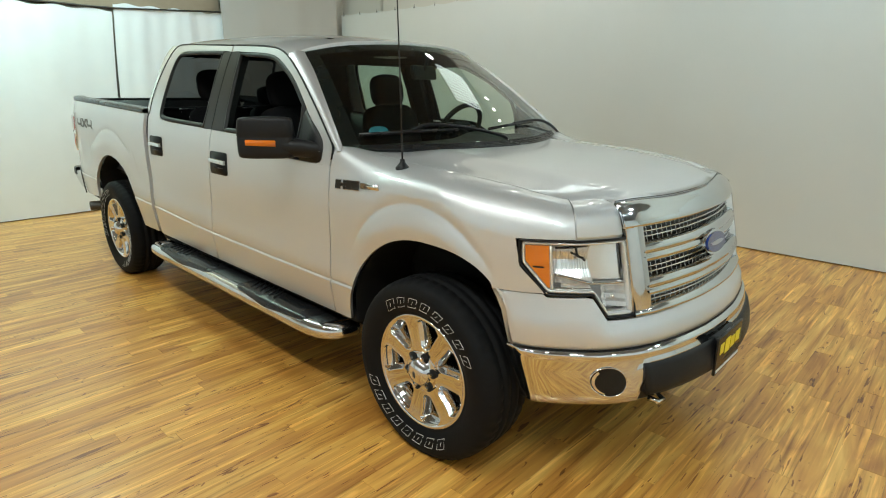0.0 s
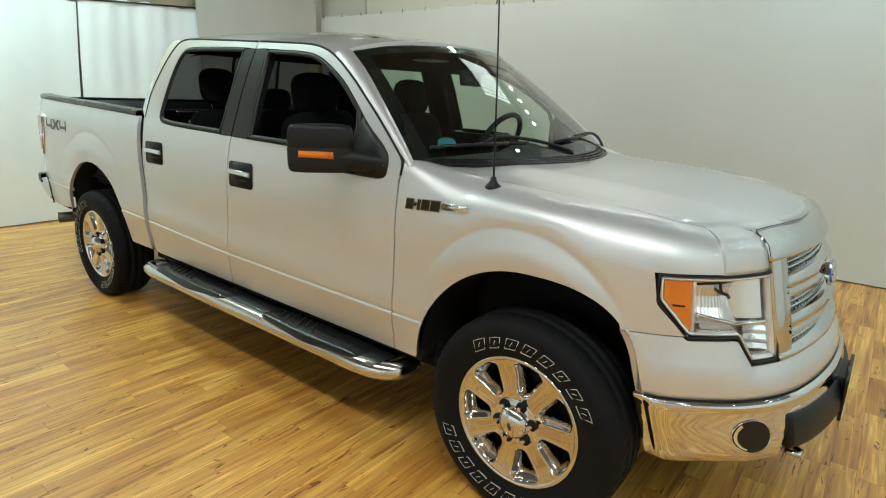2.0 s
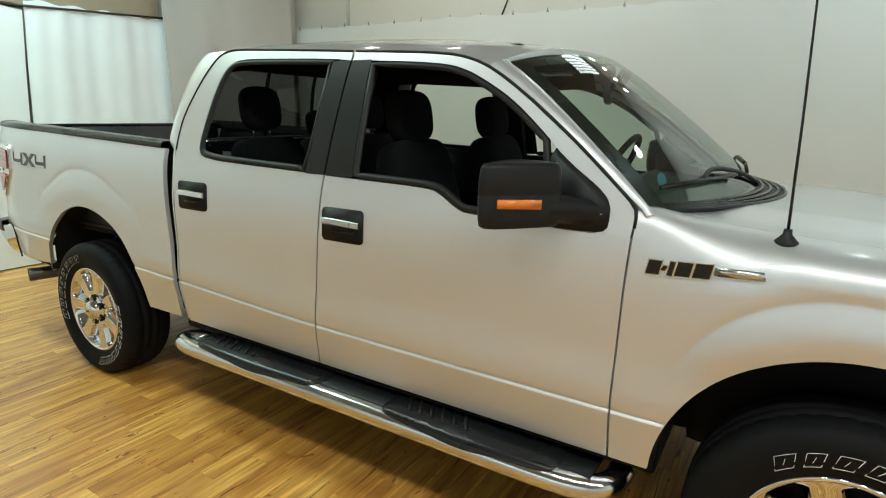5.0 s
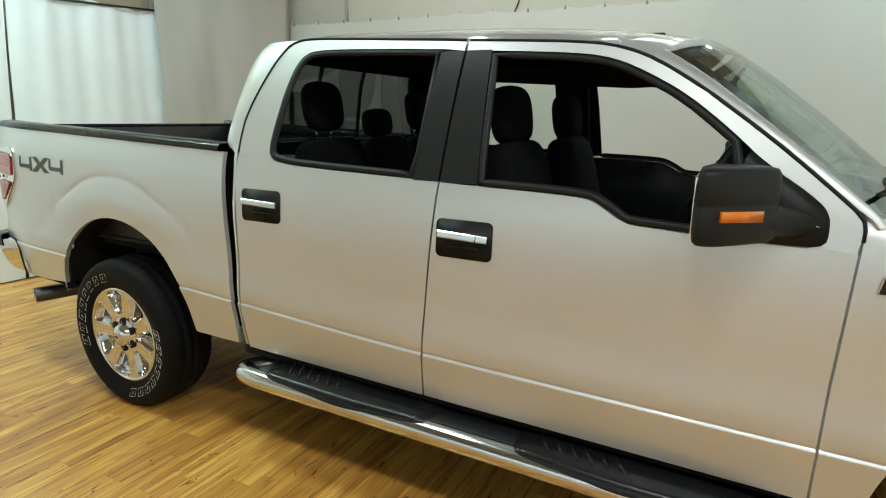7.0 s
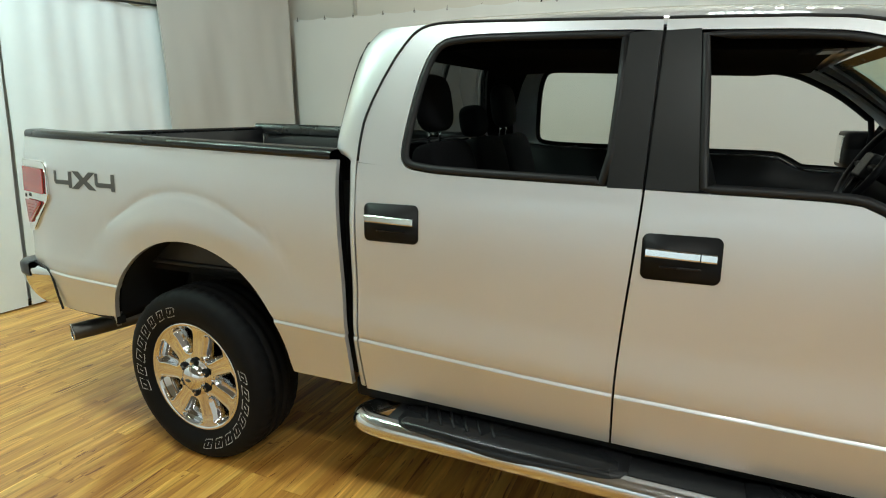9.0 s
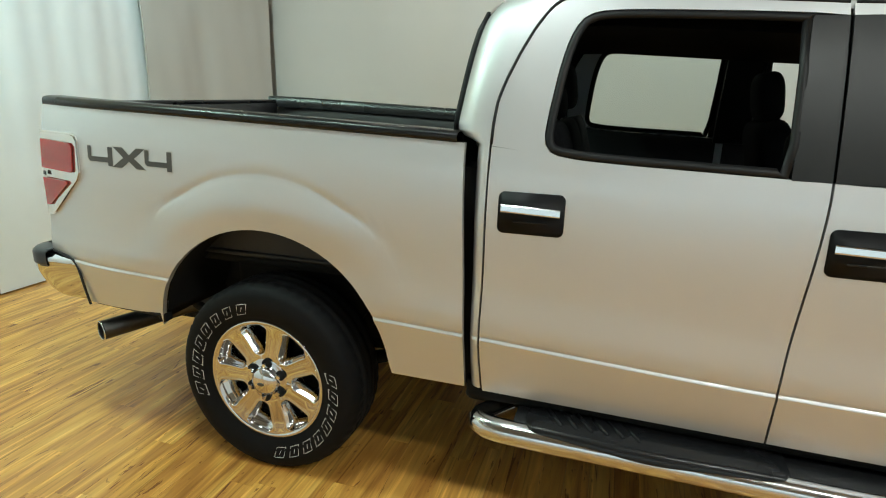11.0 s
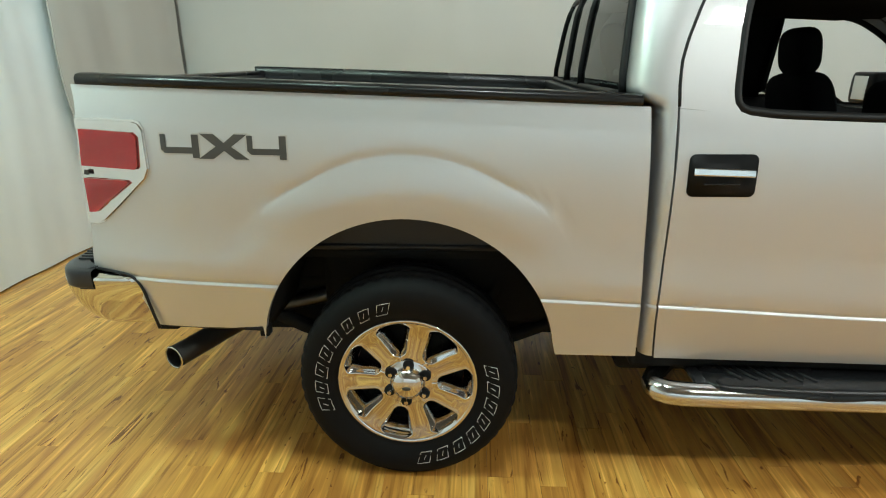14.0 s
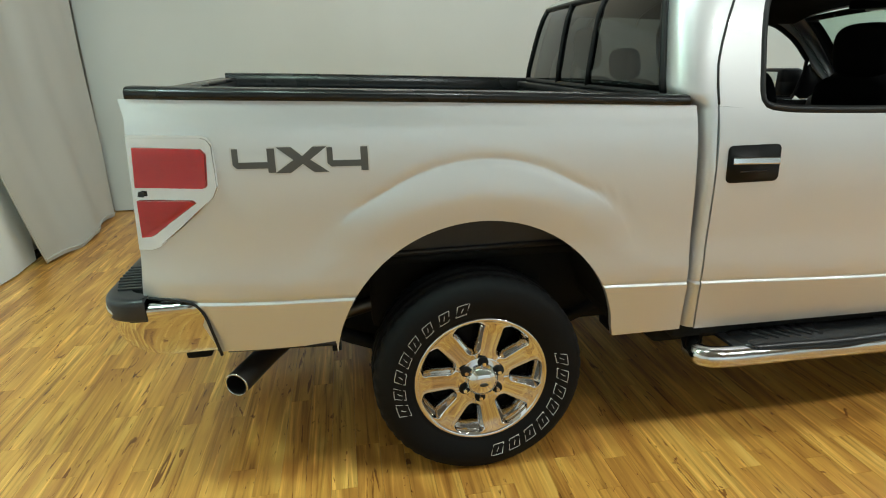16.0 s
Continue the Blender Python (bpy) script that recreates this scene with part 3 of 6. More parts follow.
def band(bm, outline, s, width, inset, lift, closed=True):
    """A trim strip of that width inside an outline on the flank."""
    m = len(outline)
    inner = []
    for i in range(m):
        a, b = np.array(outline[i - 1]), np.array(outline[(i + 1) % m])
        d = b - a
        nrm = np.array((-d[1], d[0])) / (np.linalg.norm(d) + 1e-9)
        inner.append(np.array(outline[i]) + nrm * width)
    rows = [[], [], [], []]
    for o, q in zip(outline + outline[:1], inner + inner[:1]):
        w0, w1 = side(o[0], o[1]), side(q[0], q[1])
        rows[0].append((o[0], s * (w0 - inset), o[1]))
        rows[1].append((o[0] * .8 + q[0] * .2, s * (w0 * .8 + w1 * .2 + lift), o[1] * .8 + q[1] * .2))
        rows[2].append((o[0] * .2 + q[0] * .8, s * (w0 * .2 + w1 * .8 + lift), o[1] * .2 + q[1] * .8))
        rows[3].append((q[0], s * (w1 - inset), q[1]))
    sheet(bm, rows)
    bmesh.ops.recalc_face_normals(bm, faces=bm.faces[:])


FRONT_IN = soften([(-.735, 1.205), (-.692, 1.214), (-.686, 1.250), (-.690, 1.295), (-.720, 1.332), (-.849, 1.416), (-.942, 1.501), (-1.076, 1.606), (-1.203, 1.674),
                   (-1.290, 1.712), (-1.400, 1.735), (-1.725, 1.754), (-1.818, 1.757)], 1)
FRONT_OUT = soften([(-.622, 1.203), (-.618, 1.22), (-.616, 1.25), (-.616, 1.284), (-.658, 1.322), (-.793, 1.436), (-.900, 1.518), (-1.030, 1.613), (-1.170, 1.700),
                    (-1.270, 1.742), (-1.390, 1.766), (-1.725, 1.786), (-1.818, 1.790)], 1)
REAR_IN = soften([(-1.828, 1.757), (-1.93, 1.768), (-2.333, 1.782), (-2.49, 1.782), (-2.545, 1.768), (-2.576, 1.735), (-2.607, 1.640), (-2.632, 1.45), (-2.636, 1.385),
                  (-2.622, 1.352), (-2.585, 1.338)], 1)
REAR_OUT = soften([(-1.828, 1.790), (-1.93, 1.797), (-2.333, 1.818), (-2.52, 1.826), (-2.60, 1.822), (-2.652, 1.798), (-2.720, 1.690), (-2.790, 1.52), (-2.799, 1.43),
                   (-2.799, 1.39), (-2.799, 1.360)], 1)


def belt_run(x0, x1, n):
    return [(x, belt(x)) for x in span(x0, x1, n)]


def rounded(x0, x1, z0, z1, r, n=5):
    out = []
    for cx, cz, a0 in ((x1 - r, z1 - r, 0), (x0 + r, z1 - r, 90), (x0 + r, z0 + r, 180), (x1 - r, z0 + r, 270)):
        out += [(cx + r * math.cos(radians(a0 + 90 * k / n)), cz + r * math.sin(radians(a0 + 90 * k / n))) for k in range(n + 1)]
    return out


def side_doors(s):
    fd = door("front_door", s, seam_b, seam_a, FRONT_IN, FRONT_OUT, DIRECT, "silver front door with the window down")
    rd = door("rear_door", s, seam_c, seam_b, REAR_IN, REAR_OUT, DIRECT, "silver rear door with the window down")
    # black rubber seals, dark pillar covers, panes
    fw = [tuple(p) for p in sample(FRONT_IN[FRONT_IN.index(min(FRONT_IN, key=lambda p: abs(p[0] + .905))):-3], 30)]
    fo = fw + [(-1.722, 1.745), (-1.712, 1.60), (-1.702, 1.42), (-1.695, 1.312)] + belt_run(-1.66, -.93, 34) + [(-.905, 1.25), (-.900, 1.40)]
    bm = bmesh.new()
    band(bm, fo, s, .027, .012, .002)
    part("window_seal", bm, BLACK_PLASTIC, fd)
    ro = sample(REAR_IN[2:], 40)
    ro = [tuple(p) for p in ro] + belt_run(-2.56, -1.945, 20) + [(-1.925, 1.40), (-1.918, 1.60), (-1.918, 1.75)]
    bm = bmesh.new()
    band(bm, ro, s, .027, .012, .002)
    part("window_seal", bm, BLACK_PLASTIC, rd)
    bm = bmesh.new()
    window_fill(bm, ro, s, .008)
    orient(bm, (0, s, 0))
    if s > 0:
        part("window_pane", bm, DIRECT, rd).visible_shadow = False
    else:
        bm.free()
    for nm, own, x0a, x0b, x1a, x1b in (("pillar_cover", fd, -1.818, -1.832, -1.722, -1.692), ("pillar_cover", rd, -1.920, -1.940, -1.828, -1.840)):
        bm = bmesh.new()
        rows = []
        for z in span(1.306, 1.757, 10):
            t = (z - 1.306) / .451
            lo, hi = x0b + (x0a - x0b) * t, x1b + (x1a - x1b) * t
            rows.append([(x, s * (side(x, z) + .001), z) for x in span(lo, hi, 5)])
        sheet(bm, rows)
        hem(bm, (0, -s * .02, 0))
        part(nm, bm, DARK_TRIM, own)
    for own, line in ((fd, FRONT_OUT[3:]), (rd, REAR_OUT)):
        bm = bmesh.new()
        tube(bm, [(x + (.004 if own is fd else -.002), s * (side(x, z) - .003), z + .004) for x, z in sample(line, 50)], .0055, 6)
        part("door_edge_seal", bm, BLACK_PLASTIC, own)
    # sail plate ahead of the front window
    bm = bmesh.new()
    sail = [(-.735, 1.207), (-.692, 1.216), (-.687, 1.250), (-.691, 1.295), (-.720, 1.330), (-.849, 1.414), (-.902, 1.463), (-.905, 1.30), (-.900, 1.209)]
    sail = soften(sail, 1, True)
    prism(bm, sail, .006, lambda a, b, d: (a, s * (side(a, b) - .004 + d), b))
    part("sail_plate", bm, BLACK_PLASTIC, fd)
    bm = bmesh.new()
    sheet(bm, [[(x, s * (side(x, z) - .030), z) for x in span(-1.915, -1.735, 5)] for z in span(1.28, 1.77, 8)])
    hem(bm, (0, -s * .05, 0))
    part("inner_pillar", bm, BLACK_PLASTIC, rd)
    # handles
    for own, hx, hz in ((fd, -1.722, 1.117), (rd, -2.655, 1.155)):
        bm = bmesh.new()
        ring = rounded(hx - .106, hx + .106, hz - .067, hz + .067, .020)
        prism(bm, ring, .006, lambda a, b, d: (a, s * (side(a, b) - .003 + d), b))
        cup = part("handle_plate", bm, HANDLE_BLACK, own, "black handle recess plate")
        y0 = side(hx, hz) + .006
        prof = [(-.0125, .000), (-.0125, .0125), (-.0108, .0145), (-.0070, .0148), (.0095, .0112), (.0125, .0080), (.0125, .000)]
        for name, x0, x1 in (("pull_handle", hx - .094, hx + .050), ("key_cap", hx + .053, hx + .093)) if own is fd else (("pull_handle", hx - .094, hx + .093),):
            bm = bmesh.new()
            prism(bm, prof, 1, lambda a, b, d: (x0 + (x1 - x0) * d, s * (y0 + b), hz + .012 + a - .03 * (x0 + (x1 - x0) * d - hx)))
            bmesh.ops.recalc_face_normals(bm, faces=bm.faces[:])
            part(name, bm, CHROME_SATIN, cup, "bright chrome bar of the door handle", shade=False)
        bm = bmesh.new()
        box(bm, hx - .055, hx + .055, s * (side(hx, hz) + .0035), s * (side(hx, hz) + .008), hz - .030, hz - .024, .002)
        part("grip_slot", bm, BLACK_GLOSS, cup)
    # inner door panels, black
    bm = bmesh.new()
    for x0, x1 in ((-1.86, -.66), (-2.78, -1.90)):
        rows = []
        for x in span(x0, x1, 16):
            rows.append([(x, s * (side(x, z) - dd), z) for z, dd in ((.46, .05), (.5, .06), (.8, .10), (1.1, .10), (belt(x) - .03, .07), (belt(x) - .005, .02))])
        sheet(bm, rows)
    part("inner_trim", bm, BLACK_PLASTIC, truck)
    # mirror: a deep head swept back at its outer end, on a short arm
    plan = soften([(-.800, 1.005), (-.845, 1.070), (-.945, 1.182), (-.985, 1.198), (-1.004, 1.180), (-1.004, .995), (-.965, .968), (-.860, .962)], 2, True)
    cx, cy = -.925, 1.075
    bm = bmesh.new()
    rows = []
    for z, f in ((1.226, .70), (1.228, .88), (1.236, .97), (1.258, 1.0), (1.322, 1.01), (1.326, .985), (1.331, 1.01), (1.375, .99), (1.402, .955), (1.413, .90), (1.418, .72)):
        rows.append([(cx + (x - cx) * f, s * (cy + (y - cy) * f), z) for x, y in plan + plan[:1]])
    sheet(bm, rows)
    bmesh.ops.remove_doubles(bm, verts=bm.verts[:], dist=1e-4)
    for zz in (1.226, 1.418):
        loop = [v for v in bm.verts if abs(v.co.z - zz) < 1e-5]
        loop.sort(key=lambda v: math.atan2(v.co.y - s * cy, v.co.x - cx))
        bm.faces.new(loop)
    bmesh.ops.recalc_face_normals(bm, faces=bm.faces[:])
    mir = part("side_mirror", bm, BLACK_PLASTIC, fd, "black housed door mirror with an amber strip")
    bm = bmesh.new()
    box(bm, -1.0055, -.990, s * 1.02, s * 1.150, 1.250, 1.395, .003)
    part("mirror_glass", bm, MIRROR, mir)
    bm = bmesh.new()
    rows = []
    for y, x0, x1, z0, z1 in ((1.05, -.96, -.83, 1.236, 1.330), (.985, -.93, -.775, 1.232, 1.322), (.945, -.90, -.738, 1.226, 1.312), (.925, -.89, -.715, 1.222, 1.306)):
        ring = soften([(x0, z0), (x1, z0), (x1, z1), (x0, z1)], 2, True)
        rows.append([(x, s * y, z) for x, z in ring + ring[:1]])
    sheet(bm, rows)
    bmesh.ops.recalc_face_normals(bm, faces=bm.faces[:])
    part("mirror_arm", bm, BLACK_PLASTIC, mir)
    bm = bmesh.new()
    a, b = Vector((-.846, s * 1.070, 0)), Vector((-.944, s * 1.182, 0))
    out = Vector((.75, s * .66, 0)) * .006
    prism(bm, [(0, 1.284), (1, 1.290), (1, 1.316), (0, 1.312)], 1, lambda t, z, d: tuple(a + (b - a) * (t * .92 + .04) + out * (d * 1.4 - .5) + Vector((0, 0, z))))
    part("amber_strip", bm, AMBER, mir, "amber turn signal strip")


def fender(s):
    arch_end = .335
    xs = span(-.625, -.508, 5) + [-.504, -.5] + [-.505 * math.cos(a) for a in span(.12, 2.35, 34)]
    xs = sorted(set([x for x in xs if x < arch_end] + span(-.50, .32, 42) + span(arch_end, .425, 6)))
    shoulder = [(.000, 1.080), (.004, 1.115), (.016, 1.150), (.034, 1.178), (.060, 1.202), (.095, 1.219), (.14, 1.229), (.185, 1.232)]

    def crest_low(u):
        return max(1.075 - .035 * smooth(.1, .425, u), min(1.13, flare_edge(nose_x(u), 0, 0) + .046))

    square = [(.000, 1.080), (.003, 1.125), (.010, 1.170), (.020, 1.205), (.034, 1.228), (.060, 1.238), (.11, 1.239), (.185, 1.232)]

    def crest(u):
        """The rounded top of the fender, from its side up to the hood's seam."""
        low = crest_low(u)
        top = 1.232 - hood_drop(nose_x(u))
        f = smooth(-.30, -.60, u)
        line = [(a[0] + (b[0] - a[0]) * f, a[1] + (b[1] - a[1]) * f) for a, b in zip(shoulder, square)]
        return [nose(u, low + (z - 1.075) / .157 * (top - low), i * (1 if u < .3 else 1 - .25 * smooth(.3, .6, u))) for i, z in line]

    def along(u, pts):
        k = smooth(-.45, -.625, u)
        return [(x + k * (seam_a(z) + GAP + .625), w, z) for x, w, z in pts]

    def col(u, z0):
        return along(u, [nose(u, z) for z in arch_column(nose_x(u), z0, 0, crest_low(u) - .003)] + crest(u))
    cols = [col(u, arch_z(u, FRONT_WHEEL, sill(u)) if u < arch_end else .838) for u in xs]
    f = panel("front_fender", cols, s, PAINT, truck, shift=(-.01, -s * .022, -.004))
    # behind the fender's top, under the windshield's corner
    panel("fender_heel", [crest(u)[3:] for u in span(-.72, -.625, 5)], s, PAINT, f, shift=(0, 0, -.004))
    # above the lamp
    cols = []
    for u in span(.425, .655, 10):
        cols.append([nose(u, 1.038)] + crest(u))
    panel("fender_crown", cols, s, PAINT, f, shift=(-.02, -s * .01, -.004))
    # below the lamp
    cols = []
    for u in span(.425, .545, 8):
        cols.append([nose(u, z) for z in span(.838, max(.842, float(np.interp(u, [.425, .432, .54], [1.04, .945, .835]))), 4)])
    panel("fender_tip", cols, s, PAINT, f, shift=(-.02, -s * .01, 0))
    # black liner of the arch
    bm = bmesh.new()
    for cx, cz, r, _ in (FRONT_WHEEL, REAR_WHEEL):
        rows = []
        front = cx == 0
        reach, floor_z = (.425, .50) if front else (r, .60)
        arc = [(cx + (reach if math.cos(a) > 0 else r) * math.cos(a) * .995, 0) for a in span(.10, math.pi - .10, 31)]
        arc = [(x, arch_z(x, FRONT_WHEEL if front else REAR_WHEEL, cz) + .008) for x, _ in arc]
        arc = [(arc[0][0], floor_z)] + arc + [(arc[-1][0], floor_z)]
        for x, z in arc:
            rows.append([(x, s * (side(min(x, .2), z) - .035 - (.06 if x > .3 else 0)), z), (x, s * .72, z), (x, s * .40, z)])
        sheet(bm, rows)
        part("wheel_house", bm, NEAR_BLACK, truck)
        bm = bmesh.new()
    # badge: plain dark shapes on a bright strip
    def on(a, b, d):
        x, w, z = nose(a, b + .11 * (a + .56))
        return (x, s * (w + .001 + d), z)
    prism(bm, [(-.385, 1.134), (-.268, 1.124), (-.262, 1.100), (-.372, 1.107), (-.388, 1.112)], .003, on)
    bd = part("badge", bm, CHROME_SATIN, f, "chrome edged name badge with black blocks")
    for x, w, h in ((-.562, .036, .040), (-.522, .012, .012), (-.504, .014, .040), (-.484, .040, .040), (-.437, .044, .040)):
        z = 1.130 - .06 * (x + .556)
        for grow, lift, mt, nm in ((.003, .004, CHROME_SATIN, "block_rim"), (0, .006, BLACK_GLOSS, "badge_block")):
            bm = bmesh.new()
            a, b = x - grow, x + w + grow
            prism(bm, [(a - .004, z - h / 2 - grow), (b - .004, z - h / 2 - grow - .003), (b + .004, z + h / 2 + grow - .003), (a + .004, z + h / 2 + grow)], lift, on)
            part(nm, bm, mt, bd, shade=False)


def bedside(s):
    rear_x = -4.765
    base = [-2.888, -2.96, -3.03, -3.10, -3.138] + [-3.667 + .522 * math.cos(a) for a in span(.12, 2.95, 40)] + [-4.186, -4.19, -4.25, -4.32, -4.40, -4.48, -4.55, -4.585, -4.60, -4.62, -4.64, -4.655, -4.668, -4.70, -4.73, rear_x]
    base = sorted(set([b for b in base] + [x for x in span(-2.93, -4.56, 80)]), reverse=True)

    def low(x):
        if x <= -4.585:
            return float(np.interp(x, [-4.668, -4.655, -4.585], [.795, .785, .587]))
        if x < -4.187:
            return .587
        return arch_z(x, REAR_WHEEL, .502)
    cols = []
    for x in base:
        f = smooth(-3.1, -2.888, x)
        g = smooth(-4.60, -4.765, x)
        shift = lambda z: x + f * .033 * (1.36 - z) / .86 + g * float(np.interp(z, [.80, .96, 1.336, 1.39, 1.43], [-.040, -.021, -.001, .001, -.014]))
        cols.append([skin(shift(z), z) for z in arch_column(x, low(x), 1, 1.313 + rake(x))])
    b = panel("bed_side", cols, s, PAINT, truck)
    # rail cap
    bm = bmesh.new()
    rows = []
    for x in span(-2.915, -4.755, 40):
        z = 1.313 + rake(x)
        w = side(x, z)
        rows.append([(x, s * (w + o), z + dz) for o, dz in ((-.002, .001), (.006, .004), (.006, .020), (-.004, .032), (-.03, .036), (-.085, .036), (-.10, .03), (-.102, -.03))])
    sheet(bm, rows)
    hem(bm, (0, 0, -.003))
    part("rail_cap", bm, BLACK_GLOSS, b, "black plastic cap along the bed rail")
    # near-black block put in for the shade between the bed and the cab
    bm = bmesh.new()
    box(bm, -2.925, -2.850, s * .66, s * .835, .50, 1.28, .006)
    part("gap_shade", bm, NEAR_BLACK, b)
    # inside of the bed
    bm = bmesh.new()
    rows = []
    for x in span(-2.93, -4.72, 10):
        z = 1.313 + rake(x)
        rows.append([(x, s * .835, z - .02), (x, s * .80, z - .10), (x, s * .79, 1.0), (x, s * .79, .86)])
    sheet(bm, rows)
    part("bed_liner_side", bm, LINER, b)
    # tail lamp
    def on(a, b_, d):
        return (a, s * (side(a, b_) + d), b_)
    rim = ([(-4.765, 1.331), (-4.540, 1.327), (-4.520, 1.321), (-4.507, 1.300), (-4.504, 1.170), (-4.520, 1.138), (-4.630, 1.045), (-4.715, .978), (-4.742, .969), (-4.786, .968)])
    mid = np.mean(np.array(rim), 0)
    bm = bmesh.new()
    prism(bm, rim, .008, on)
    tl = part("tail_lamp", bm, CLEAR_FRAME, truck, "red tail lamp in a clear rim", shade=False)
    bm = bmesh.new()
    inner = [tuple(mid + (np.array(p) - mid) * .955) for p in rim]
    prism(bm, inner, .004, lambda a, c, d: on(a, c, .008 + d))
    part("rim_step", bm, CLEAR_FRAME, tl, shade=False)
    for pts in ([(-4.748, 1.295), (-4.548, 1.287), (-4.533, 1.272), (-4.541, 1.176), (-4.550, 1.167), (-4.758, 1.173)],
                [(-4.760, 1.131), (-4.596, 1.129), (-4.584, 1.120), (-4.734, 1.014), (-4.766, 1.011)]):
        bm = bmesh.new()
        prism(bm, pts, .005, lambda a, c, d: on(a, c, .011 + d))
        lens = part("red_lens", bm, RED_LENS, tl, "ribbed red lens", shade=False)
        z0, z1 = pts[-1][1], pts[0][1]
        for k in range(1, 5):
            z = z0 + (z1 - z0) * (.30 + .13 * k)
            right = -4.565 if z0 > 1.15 else -4.765 + (z - 1.0) * 1.25
            bm = bmesh.new()
            prism(bm, [(-4.745, z), (right, z - .002), (right, z - .004), (-4.745, z - .002)], .0012, lambda a, c, d: on(a, c, .016 + d))
            part("lens_rib", bm, RED_LENS, lens, shade=False)
    bm = bmesh.new()
    prism(bm, [(-4.750, 1.160), (-4.735, 1.158), (-4.735, 1.142), (-4.755, 1.144)], .004, lambda a, c, d: on(a, c, .011 + d))
    part("lamp_screw", bm, BLACK_GLOSS, tl, shade=False)
    # four-wheel-drive decal
    if s < 0:
        def decal_on(a, b_, d):
            return (a, s * (side(a, b_) + .0008 + d), b_)
        four = [(0, .075), (.018, .075), (.018, .034), (.105, .034), (.105, .075), (.128, .075), (.128, 0), (.105, 0), (.105, .014), (.012, .014), (0, .026)]
        cross = [(0, .078), (.045, .078), (.078, .050), (.112, .078), (.155, .078), (.102, .038), (.158, -.002), (.112, -.002), (.078, .025), (.040, -.002), (-.008, -.002), (.05, .038)]
        holder = None
        for grow, dep, mt, lb in ((0.0045, .0006, DECAL_EDGE, "four by four decal, dark grey with a silver edge"), (0.0, .0012, DECAL, "")):
            bm = bmesh.new()
            for shape, x0 in ((four, -4.455), (cross, -4.322), (four, -4.168)):
                c = np.mean(np.array(shape), 0)
                pts = []
                for px, pz in shape:
                    v = np.array((px, pz)) - c
                    pts.append((x0 + px + grow * np.sign(v[0]), 1.205 + pz + grow * np.sign(v[1]) - .018 * (x0 + px + 4.3)))
                prism(bm, pts, dep, decal_on)
            holder = part("four_by_four_decal", bm, mt, holder or b, lb, shade=False)


